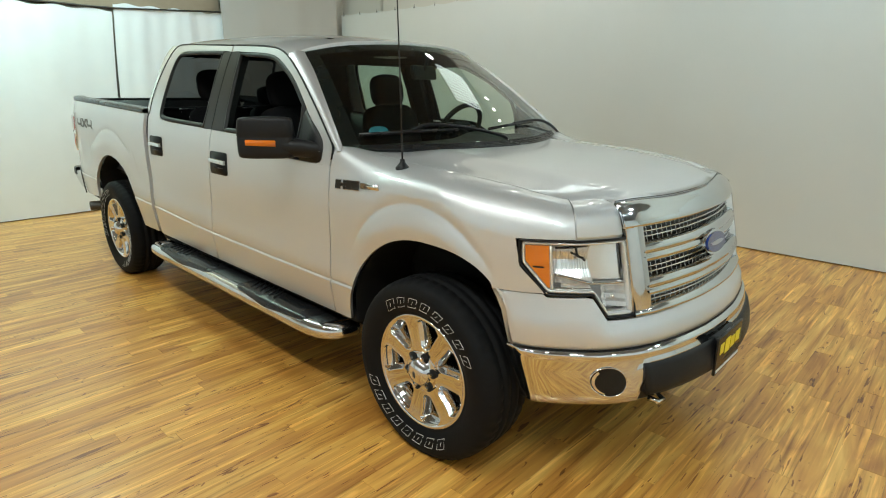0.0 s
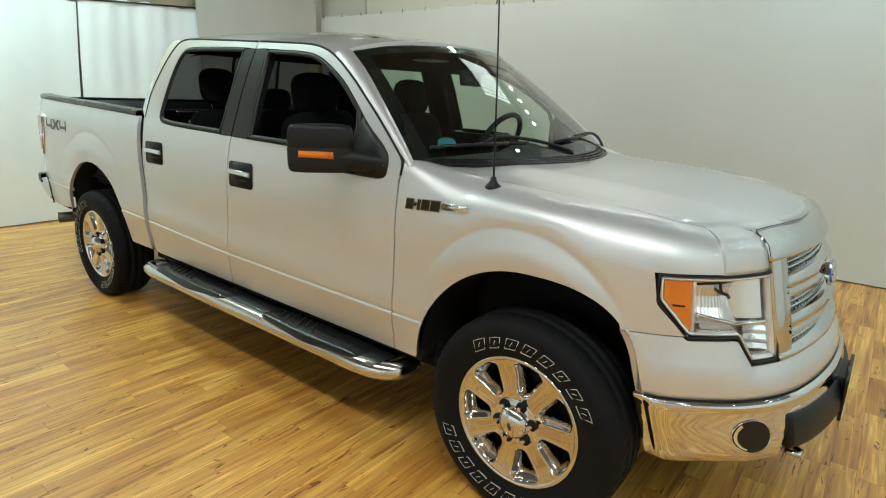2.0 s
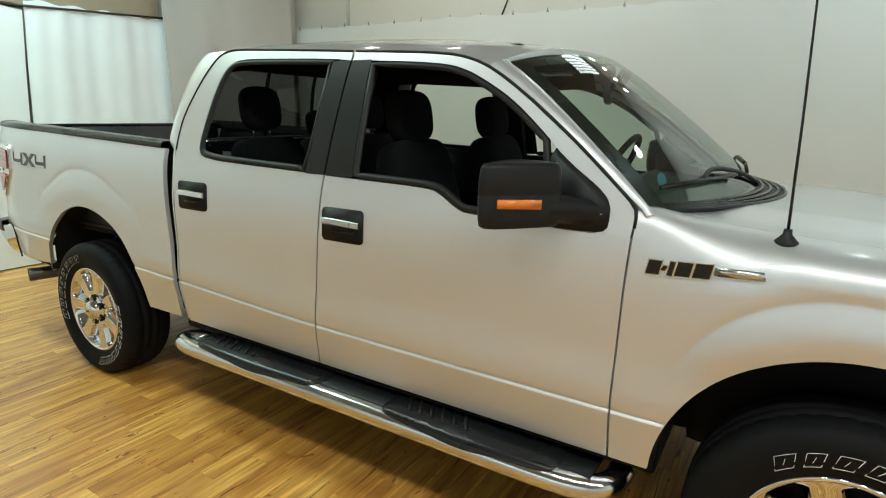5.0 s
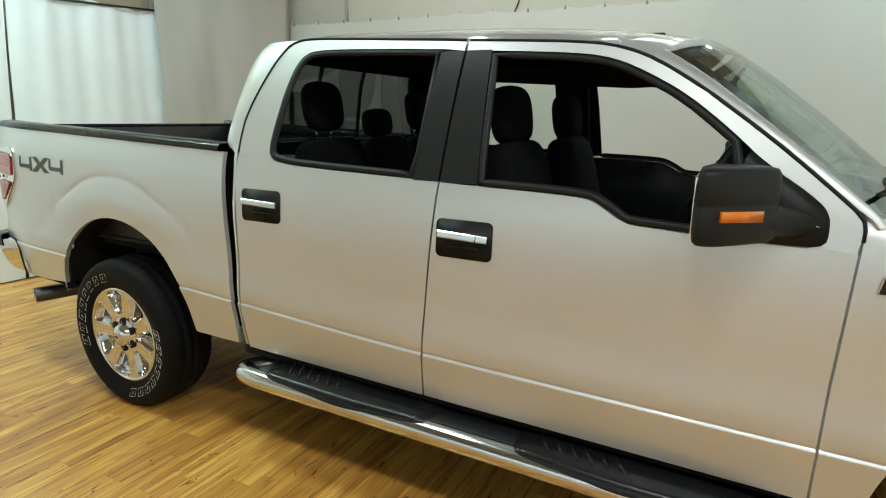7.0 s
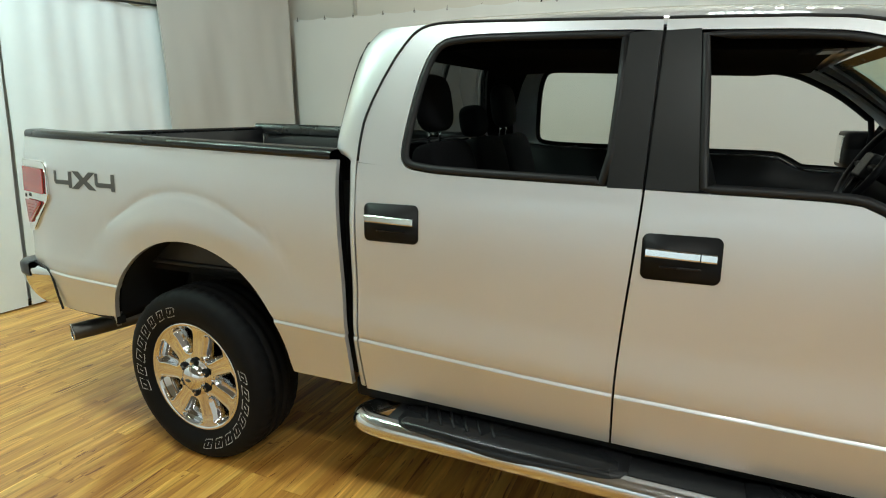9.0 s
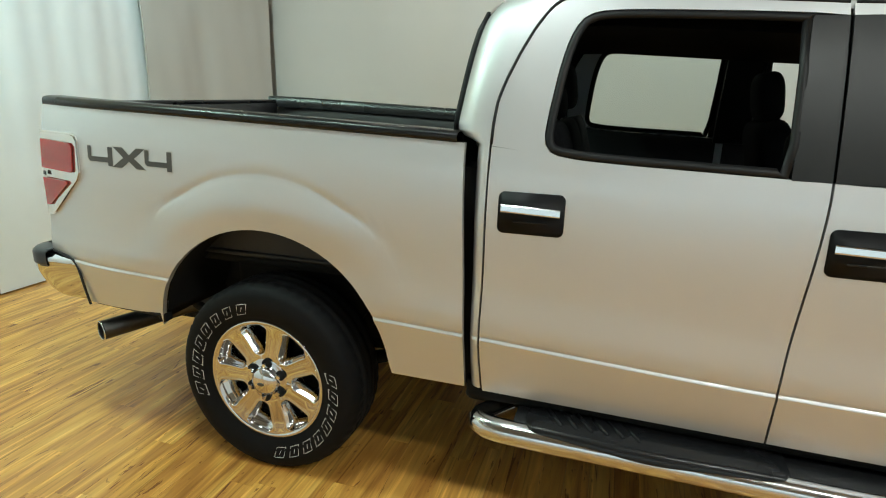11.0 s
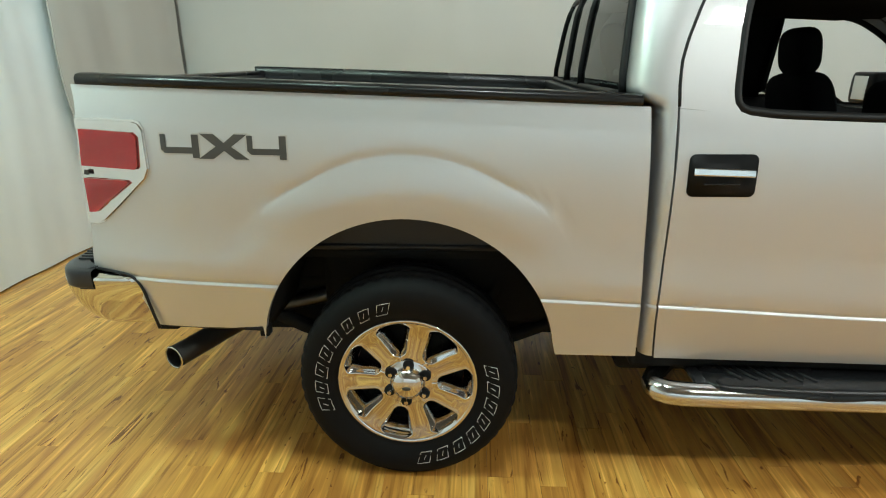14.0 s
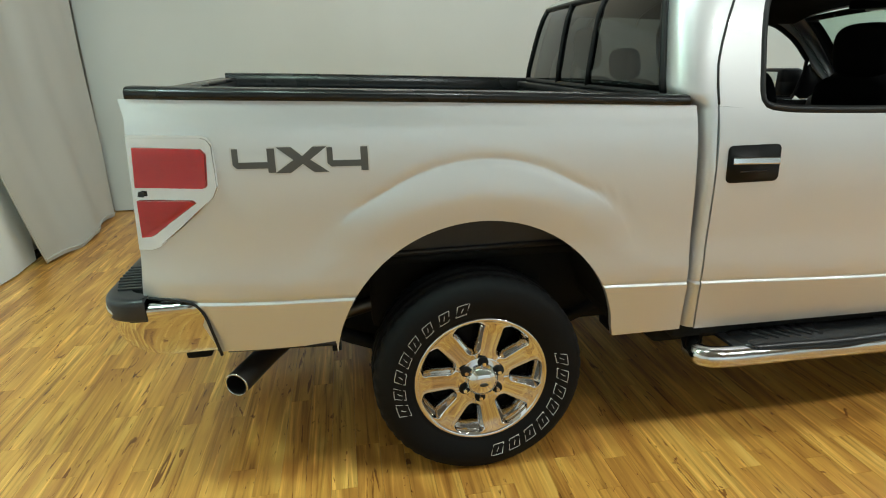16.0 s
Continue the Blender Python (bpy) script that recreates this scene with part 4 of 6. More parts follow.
def cab():
    # pillars and roof
    seam = [(-.582, 1.268), (-.598, 1.290), (-.655, 1.328), (-.793, 1.442), (-.900, 1.524), (-1.030, 1.619), (-1.120, 1.678), (-1.190, 1.716)]
    edge = [(-.560, .894, 1.258), (-.578, .888, 1.279), (-.628, .872, 1.333), (-.766, .824, 1.453), (-.870, .786, 1.538), (-.995, .738, 1.635), (-1.085, .712, 1.697), (-1.150, .690, 1.737)]
    a, e = sample(soften(seam, 1), 30), sample(soften(edge, 1), 30)
    for s in (-1, 1):
        rows = []
        for t in span(0, 1, 6):
            row = []
            for p, q in zip(a, e):
                w = side(p[0], p[1])
                bulge = .012 * math.sin(math.pi * t)
                row.append((p[0] + (q[0] - p[0]) * t + bulge * .5, w + (q[1] - w) * t + bulge * .6, p[1] + (q[2] - p[1]) * t + bulge))
            rows.append(row)
        panel("windshield_pillar", rows, s, PAINT, truck, shift=(-.02, -s * .02, -.01))
    # roof
    rail = soften([(-1.390, 1.772), (-1.725, 1.791), (-1.93, 1.802), (-2.333, 1.823), (-2.52, 1.831), (-2.60, 1.828), (-2.655, 1.806)], 1)
    crown = curve([(-2.88, 1.838), (-2.80, 1.866), (-2.72, 1.880), (-2.6, 1.890), (-2.4, 1.897), (-2.0, 1.894), (-1.6, 1.876), (-1.3, 1.846), (-1.1, 1.812), (-1.0, 1.795)])
    xs = [-1.19, -1.22, -1.27, -1.32, -1.39] + span(-1.46, -2.60, 22) + [-2.64, -2.68, -2.72, -2.76, -2.79, -2.815, -2.835]
    rail_z = curve([(-2.90, 1.820), (-2.84, 1.822), (-2.60, 1.8275), (-2.52, 1.831), (-2.333, 1.823), (-1.93, 1.802), (-1.725, 1.791), (-1.39, 1.772), (-1.27, 1.748), (-1.19, 1.716)])
    back_x = curve([(.44, -2.866), (1.30, -2.876), (1.370, -2.880), (1.395, -2.938), (1.42, -2.940), (1.50, -2.932), (1.68, -2.908), (1.76, -2.888), (1.80, -2.864), (1.83, -2.838)])

    def glass_w(z):
        """Half width of the rear window at the height z."""
        return side(-2.78, z) - .108

    def corner_ring(x0, z, inset=0.0):
        """The cab's rounded rear corner at one height, from the door's seam to the rear window."""
        xb = min(back_x(z), x0 - .02)
        w, we = side(x0, z), (glass_w(z) if z > 1.38 else .640)
        out = []
        for a in span(0, 90, 13):
            c, q = math.cos(radians(a)), math.sin(radians(a))
            out.append((x0 + (xb - x0) * q ** .80 + inset, we + (w - we) * c ** .80 - inset, z))
        return out
    edge_ring = corner_ring(-2.603, 1.8265)
    ring_w = lambda x: float(np.interp(-x, [-p[0] for p in edge_ring], [p[1] for p in edge_ring]))
    bm = bmesh.new()
    rows = []
    for x in xs:
        z0 = rail_z(x)
        w0 = side(x, z0) if x > -2.60 else ring_w(x)
        row = []
        for v in [-1, -.992, -.975, -.95, -.92, -.88, -.83, -.77, -.70, -.6, -.5, -.38, -.25, -.12, 0, .12, .25, .38, .5, .6, .7, .77, .83, .88, .92, .95, .975, .992, 1]:
            bow = .17 * (1 - v * v) * smooth(-1.75, -1.19, x)
            back = -.03 * (1 - v * v) * smooth(-2.4, -2.835, x)
            z = z0 + (crown(x + bow * .6) - z0) * (1 - abs(v) ** 3.2) + .004 * math.exp(-((abs(v) - .62) / .03) ** 2) * smooth(-1.4, -1.6, x)
            row.append((x + bow + back, v * w0, z))
        rows.append(row)
    sheet(bm, rows)
    hem(bm, (0, 0, -.02))
    roof = part("roof", bm, PAINT, truck)
    # header lining
    bm = bmesh.new()
    rows = []
    for x in span(-1.24, -2.82, 14):
        z0, w0 = (rail_z(x) if x < -1.39 else 1.785), .66 - .06 * smooth(-2.6, -2.82, x)
        rows.append([(x + .08 * (1 - v * v) * smooth(-1.75, -1.205, x), v * w0, z0 - .02 + (crown(x) - z0) * (1 - v * v) * .8 - .015 - .05 * abs(v) ** 6) for v in span(-1, 1, 13)])
    sheet(bm, rows)
    part("headliner", bm, FABRIC_DARK, roof)
    bm = bmesh.new()
    box(bm, -1.285, -1.190, -.502, -.436, 1.790, 1.820, .013, 4)
    part("roof_antenna", bm, BLACK_PLASTIC, roof, "small black roof antenna puck")
    bm = bmesh.new()
    box(bm, -1.37, -1.15, -.13, .13, 1.742, 1.788, .012, 3)
    oc = part("overhead_console", bm, FABRIC_DARK, roof, "dark overhead console with two pale map lamps, unlit")
    for x0, x1 in ((-1.315, -1.250), (-1.240, -1.175)):
        bm = bmesh.new()
        box(bm, x0, x1, -.075, .075, 1.735, 1.744, .003)
        part("map_lamp", bm, PALE_LENS, oc, shade=False)
    # corners and back of the cab, with a black lining inside
    up = [tuple(p) for p in sample([(-2.603, 1.8265), (-2.656, 1.801), (-2.724, 1.692), (-2.794, 1.52), (-2.806, 1.43), (-2.806, 1.34)], 26)]
    up += [(seam_c(z) - GAP, z) for z in [k + .05 for k in reversed(ZK) if k < 1.25] + [.505]]
    for s in (-1, 1):
        cc = panel("cab_corner", [corner_ring(x0, z) for x0, z in up], s, PAINT, truck, shift=(0, -s * .02, 0))
        bm = bmesh.new()
        sheet(bm, [[(x, s * w, q) for x, w, q in corner_ring(x0, z, .028)] for x0, z in up if z > 1.0])
        part("corner_lining", bm, FABRIC_DARK, cc)
    roof_rim = [(-2.835 - .03 * (1 - v * v), v * ring_w(-2.835), 1.822 + (crown(-2.835) - 1.822) * (1 - abs(v) ** 3.2)) for v in span(-1, 1, 15)]
    for lining, mt in ((0.0, PAINT), (.03, FABRIC_DARK)):
        bm = bmesh.new()
        rows = []
        for q in span(0, 1, 8):
            row = []
            for v in span(-1, 1, 15):
                z = .505 + (1.396 - .505) * q
                row.append((back_x(z) - .008 - .012 * (1 - v * v) + lining, v * .64, z))
            rows.append(row)
        if not lining:
            sheet(bm, rows)
        rows = []
        for q in span(0, 1, 6):
            row = []
            for k, v in enumerate(span(-1, 1, 15)):
                a, b = Vector((back_x(1.782) - .008 - .032 * (1 - v * v), v * glass_w(1.782), 1.782)), Vector(roof_rim[k])
                c = a.lerp(b, q) + Vector((-.012, 0, .004)) * math.sin(math.pi * q)
                row.append((c.x + lining, c.y, c.z - lining * .5))
            rows.append(row)
        sheet(bm, rows)
        if not lining:
            hem(bm, (.02, 0, 0))
            bk = part("cab_back", bm, PAINT, truck)
        else:
            rows = [[(back_x(1.40) + .02, y, z) for y in span(-.84, .84, 9)] for z in (1.0, 1.2, 1.39)]
            sheet(bm, rows)
            part("back_lining", bm, FABRIC_DARK, bk)
    g = new("rear_window")
    g.parent = truck
    tagged(g, "dark tinted sliding rear window in three panes")
    def on_glass(v, z, out=0.0):
        return (back_x(z) - .010 - .032 * (1 - v * v) - out, v * glass_w(z), z)
    for side_v, mt in ((-1, TINTED), (0, SMOKE), (1, TINTED)):
        bm = bmesh.new()
        rows = []
        for z in span(1.396, 1.784, 8):
            d = .19 / glass_w(z)
            v0, v1 = ((-1, -d), (-d, d), (d, 1))[side_v + 1]
            rows.append([on_glass(v, z) for v in span(v0, v1, 8)])
        sheet(bm, rows)
        orient(bm, (-1, 0, .2))
        part("pane", bm, mt, g).visible_shadow = False
    bm = bmesh.new()
    for q in (-1, 1):
        tube(bm, [on_glass(q * .19 / glass_w(z), z, .006) for z in span(1.40, 1.78, 6)], .011, 8)
        tube(bm, [on_glass(q, z, .002) for z in span(1.396, 1.784, 8)], .013, 8)
    for z in (1.396, 1.784):
        tube(bm, [on_glass(v, z, .004) for v in span(-1, 1, 15)], .012, 8)
    part("slider_frame", bm, BLACK_PLASTIC, g)
    # windshield
    bm = bmesh.new()
    rows = []
    n = len(e)
    for i, (x, w, z) in enumerate(e):
        t = i / (n - 1)
        bow = .22 + (.165 - .22) * t
        rows.append([(x + bow * (1 - v * v) + .004, v * (w - .002), z + .012 * (1 - v * v) * (1 - t) * 0 + .058 * (1 - abs(v) ** 2.6) * t) for v in span(-1, 1, 25)])
    sheet(bm, rows)
    orient(bm, (1, 0, .5))
    ws = part("windshield", bm, GREEN_GLASS, truck, "clear windshield glass with a black edge")
    ws.visible_shadow = False
    bm = bmesh.new()
    sheet(bm, [[(p[0] - .006, p[1], p[2] - .003) for p in r[:2]] for r in rows])
    sheet(bm, [[(p[0] - .006, p[1], p[2] - .003) for p in r[-2:]] for r in rows])
    sheet(bm, [[(p[0] - .006, p[1], p[2] - .003) for p in r] for r in rows[-3:]])
    part("glass_border", bm, BLACK_GLOSS, ws)
    return e


HOOD_EDGE = []


def hood():
    bm = bmesh.new()
    rows = []
    n, m = 40, 26

    def seam_line(t):
        """Inner edge of the fender, from the cowl to the grille side."""
        u = -.60 + (.655 + .60) * t
        x, w, z = nose(u, 1.232 - hood_drop(nose_x(u)), .185 * (1 if u < .3 else 1 - .25 * smooth(.3, .6, u)))
        return x, w - .005, z

    def front_u(w, z):
        lo, hi = .3, U_MID
        for _ in range(36):
            mid = (lo + hi) / 2
            lo, hi = (mid, hi) if nose(mid, z, .05)[1] > w else (lo, mid)
        return lo
    x_front = nose(U_MID, 1.13, .05)[0]
    for k in range(-n, n + 1):
        v = k / n
        av, s = abs(v), (1 if v >= 0 else -1)
        row = []
        for i in range(m + 1):
            t = i / m
            xe, we, ze = seam_line(t)
            xc = -.25 + (x_front + .25) * t
            x = xc + (xe - xc) * av ** (2 + .6 * t)
            w = av * we
            dome = .018 * smooth(.90, .60, av) + .012 * (1 - av * av)
            z = 1.233 - hood_drop(x) + (ze - 1.233 + hood_drop(xe)) * av ** 4 + dome * (1 - t ** 4 * .7)
            row.append((x, s * w, z))
        wt, zt = abs(row[-1][1]), row[-1][2]
        u = front_u(wt, zt)
        u += (.661 - front_u(abs(seam_line(1)[1]), seam_line(1)[2])) * av ** 5
        over_lamp = u < .884
        zend = 1.046 if over_lamp else zt - .006
        if not over_lamp and v >= 0:
            HOOD_EDGE.append((u, zt))
        for f, ins in ((.03, .10), (.08, .07), (.15, .040), (.26, .018), (.45, .005), (.7, .001), (1, .001)) if over_lamp else ((.10, .0500), (.2, .0497), (.35, .0494), (.5, .049), (.7, .0485), (.9, .048), (1, .0475)):
            x, w, z = nose(u, zt + (zend - zt) * f, ins)
            row.append((x - (0 if over_lamp else .004), s * w, z))
        rows.append(row)
    sheet(bm, rows)
    hem(bm, (-.005, 0, -.02))
    h = part("hood", bm, PAINT, truck)
    # cowl, ribbed along its curve
    def cowl_at(v, t, lift=0.0):
        x0, x1 = -.245 - .345 * abs(v) ** 2, -.375 - .215 * v * v
        return (x0 + (x1 - x0) * t, v * .86, 1.262 + .010 * abs(v) ** 2 + .022 * t + lift)
    bm = bmesh.new()
    sheet(bm, [[cowl_at(v, t) for v in span(-1, 1, 41)] for t in span(0, 1, 6)])
    hem(bm, (0, 0, -.04))
    cw = part("cowl", bm, BLACK_PLASTIC, truck, "black plastic cowl below the windshield")
    for t in (.03, .24, .46, .68):
        bm = bmesh.new()
        tube(bm, [cowl_at(v, t, .004) for v in span(-.97, .97, 41)], .0065, 6)
        part("cowl_rib", bm, BLACK_GLOSS, cw)
    return h


for _s in (-1, 1):
    side_doors(_s)
    fender(_s)
    bedside(_s)
cab()
hood()


# ---- nose: lamps, grille, bumper ----
def nose_fill(bm, outline, s, inset, rings=6):
    cu, cz = np.mean([p[0] for p in outline]), np.mean([p[1] for p in outline])
    rows = []
    for k in range(rings + 1):
        f = 1 - k / rings * .999
        row = []
        for u, z in outline + outline[:1]:
            x, w, zz = nose(cu + (u - cu) * f, cz + (z - cz) * f, inset)
            row.append((x, s * w, zz))
        rows.append(row)
    sheet(bm, rows)
    bmesh.ops.remove_doubles(bm, verts=bm.verts[:], dist=1e-4)
    bmesh.ops.recalc_face_normals(bm, faces=bm.faces[:])


def refine(outline, step=.02):
    out = []
    for a, b in zip(outline, outline[1:] + outline[:1]):
        n = max(1, int(math.dist(a, b) / step))
        out += [(a[0] + (b[0] - a[0]) * k / n, a[1] + (b[1] - a[1]) * k / n) for k in range(n)]
    return out


def nose_band(bm, outline, s, width, low, high):
    """A raised strip just inside an outline on the nose."""
    m = len(outline)
    rows = [[], [], [], []]
    for i in range(m + 1):
        o = np.array(outline[i % m])
        d = np.array(outline[(i + 1) % m]) - np.array(outline[(i - 1) % m])
        nrm = np.array((-d[1], d[0])) / (np.linalg.norm(d) + 1e-9)
        q = o + nrm * width
        for r, (p, ins) in enumerate(((o, low), (o * .9 + q * .1, -high), (o * .1 + q * .9, -high), (q, low))):
            x, w, z = nose(p[0], p[1], ins)
            rows[r].append((x, s * w, z))
    sheet(bm, rows)
    bmesh.ops.recalc_face_normals(bm, faces=bm.faces[:])


def nose_bar(bm, u0, profile, columns=40):
    """A strip right across the nose from u0 on one side to u0 on the other; profile: (z, inset) pairs."""
    rows = []
    for z, ins in profile:
        row = []
        for k in range(-columns, columns + 1):
            u = U_MID - (U_MID - u0) * abs(k) / columns
            x, w, zz = nose(u, z, ins)
            row.append((x, (1 if k >= 0 else -1) * w, zz))
        rows.append(row)
    sheet(bm, rows)
    bmesh.ops.remove_doubles(bm, verts=bm.verts[:], dist=1e-5)
    bmesh.ops.recalc_face_normals(bm, faces=bm.faces[:])


LAMP_OUT = [(.437, 1.036), (.437, .945), (.543, .828), (.714, .830), (.766, .744), (.892, .742), (.892, 1.034)]


def head_lamp(s):
    out = refine(LAMP_OUT)
    hl = new("head_lamp")
    hl.parent = truck
    tagged(hl, "clear headlamp with an amber corner and chrome inside")
    out = soften(out, 1, True)
    bm = bmesh.new()
    nose_band(bm, out, s, .008, .03, .001)
    part("lamp_gasket", bm, BLACK_PLASTIC, hl)
    inner = soften(refine([(.450, 1.026), (.450, .950), (.549, .839), (.721, .839), (.773, .753), (.883, .751), (.883, 1.024)]), 1, True)
    bm = bmesh.new()
    nose_fill(bm, inner, s, .006)
    orient(bm, (1, s * .6, 0))
    ln = part("lamp_lens", bm, LENS, hl)
    ln.visible_shadow = False
    bm = bmesh.new()
    nose_band(bm, inner, s, .010, .03, -.006)
    part("lamp_rim", bm, REFLECTOR, hl)
    bm = bmesh.new()
    nose_fill(bm, inner, s, .085)
    part("lamp_back", bm, REFLECTOR, hl)
    bm = bmesh.new()
    rows = [[(nose(u, z, i)[0], s * nose(u, z, i)[1], z) for u, z in inner + inner[:1]] for i in (.008, .04, .085)]
    sheet(bm, rows)
    part("lamp_side", bm, REFLECTOR, hl)
    bm = bmesh.new()
    amber = refine([(.463, 1.013), (.463, .956), (.550, .857), (.556, .857), (.556, 1.013)])
    nose_fill(bm, amber, s, .011, 4)
    am = part("amber_lens", bm, AMBER, hl, "amber side marker lens")
    bm = bmesh.new()
    box_pts = [(.490, .938), (.535, .936), (.535, .929), (.492, .931)]
    nose_fill(bm, refine(box_pts), s, .0095, 2)
    part("marker_bulb", bm, BLACK_GLOSS, am)

    def strip(name, a, b_, r, mat, deep=.022, n=10):
        bm = bmesh.new()
        tube(bm, [(nose(u, z, deep)[0], s * nose(u, z, deep)[1], z) for u, z in zip(span(a[0], b_[0], n), span(a[1], b_[1], n))], r, 6)
        part(name, bm, mat, hl)
    strip("lamp_divider", (.563, 1.012), (.563, .850), .006, REFLECTOR, .012)
    strip("lamp_shelf", (.575, .905), (.720, .872), .006, CHROME)
    strip("lamp_shelf", (.720, .872), (.872, .868), .007, CHROME)
    strip("lamp_shelf", (.580, .853), (.720, .850), .005, CHROME)
    strip("lamp_brow", (.580, 1.000), (.720, 1.008), .005, BLACK_GLOSS, .03)
    strip("lamp_brow", (.775, .768), (.875, .766), .004, CHROME)
    # fluted bowl, smooth wing and lower facets
    bm = bmesh.new()
    rows = []
    for k in range(25):
        u = .575 + .155 * k / 24
        flute = .0015 * (k % 2)
        rows.append([(nose(u, z, d + flute)[0], s * nose(u, z, d + flute)[1], z) for z, d in ((.875, .022), (.890, .040), (.915, .056), (.950, .064), (.980, .056), (1.005, .036))])
    sheet(bm, rows)
    part("reflector_bowl", bm, REFLECTOR, hl, "fluted chrome reflector", shade=False)
    bm = bmesh.new()
    rows = [[(nose(u, z, d)[0], s * nose(u, z, d)[1], z) for z in span(.880, 1.014, 8)] for u, d in ((.728, .060), (.760, .046), (.80, .034), (.838, .026), (.846, .024))]
    sheet(bm, rows)
    part("reflector_wing", bm, REFLECTOR, hl)
    bm = bmesh.new()
    rows = [[(nose(u, z, d)[0], s * nose(u, z, d)[1], z) for u in span(.60, .72, 13)] for z, d in ((.852, .02), (.858, .045), (.868, .05), (.872, .028))]
    sheet(bm, rows)
    part("reflector_step", bm, REFLECTOR, hl, shade=False)
    bm = bmesh.new()
    rows = [[(nose(u, z, d + .008 * (i % 2))[0], s * nose(u, z, d + .008 * (i % 2))[1], z) for i, z in enumerate(span(.770, .862, 7))] for u, d in ((.765, .03), (.80, .06), (.84, .05), (.875, .025))]
    sheet(bm, rows)
    part("reflector_facets", bm, REFLECTOR, hl, shade=False)
    bm = bmesh.new()
    tube(bm, [(nose(u, z, d)[0], s * nose(u, z, d)[1], z) for u, z, d in ((.662, 1.004, .03), (.664, .985, .032), (.672, .970, .030), (.690, .966, .028), (.700, .955, .028))], .0055, 8)
    tube(bm, [(nose(u, z, d)[0], s * nose(u, z, d)[1], z) for u, z, d in ((.640, .985, .03), (.672, .972, .03))], .004, 8)
    part("bulb_shield", bm, BLACK_GLOSS, hl)
    for u, z in ((.665, .965), (.820, .81)):
        x, w, _ = nose(u, z, .045)
        bm = bmesh.new()
        bmesh.ops.create_uvsphere(bm, u_segments=12, v_segments=8, radius=.009, matrix=Matrix.Translation((x, s * w, z)))
        part("bulb", bm, CLEAR_FRAME, hl)


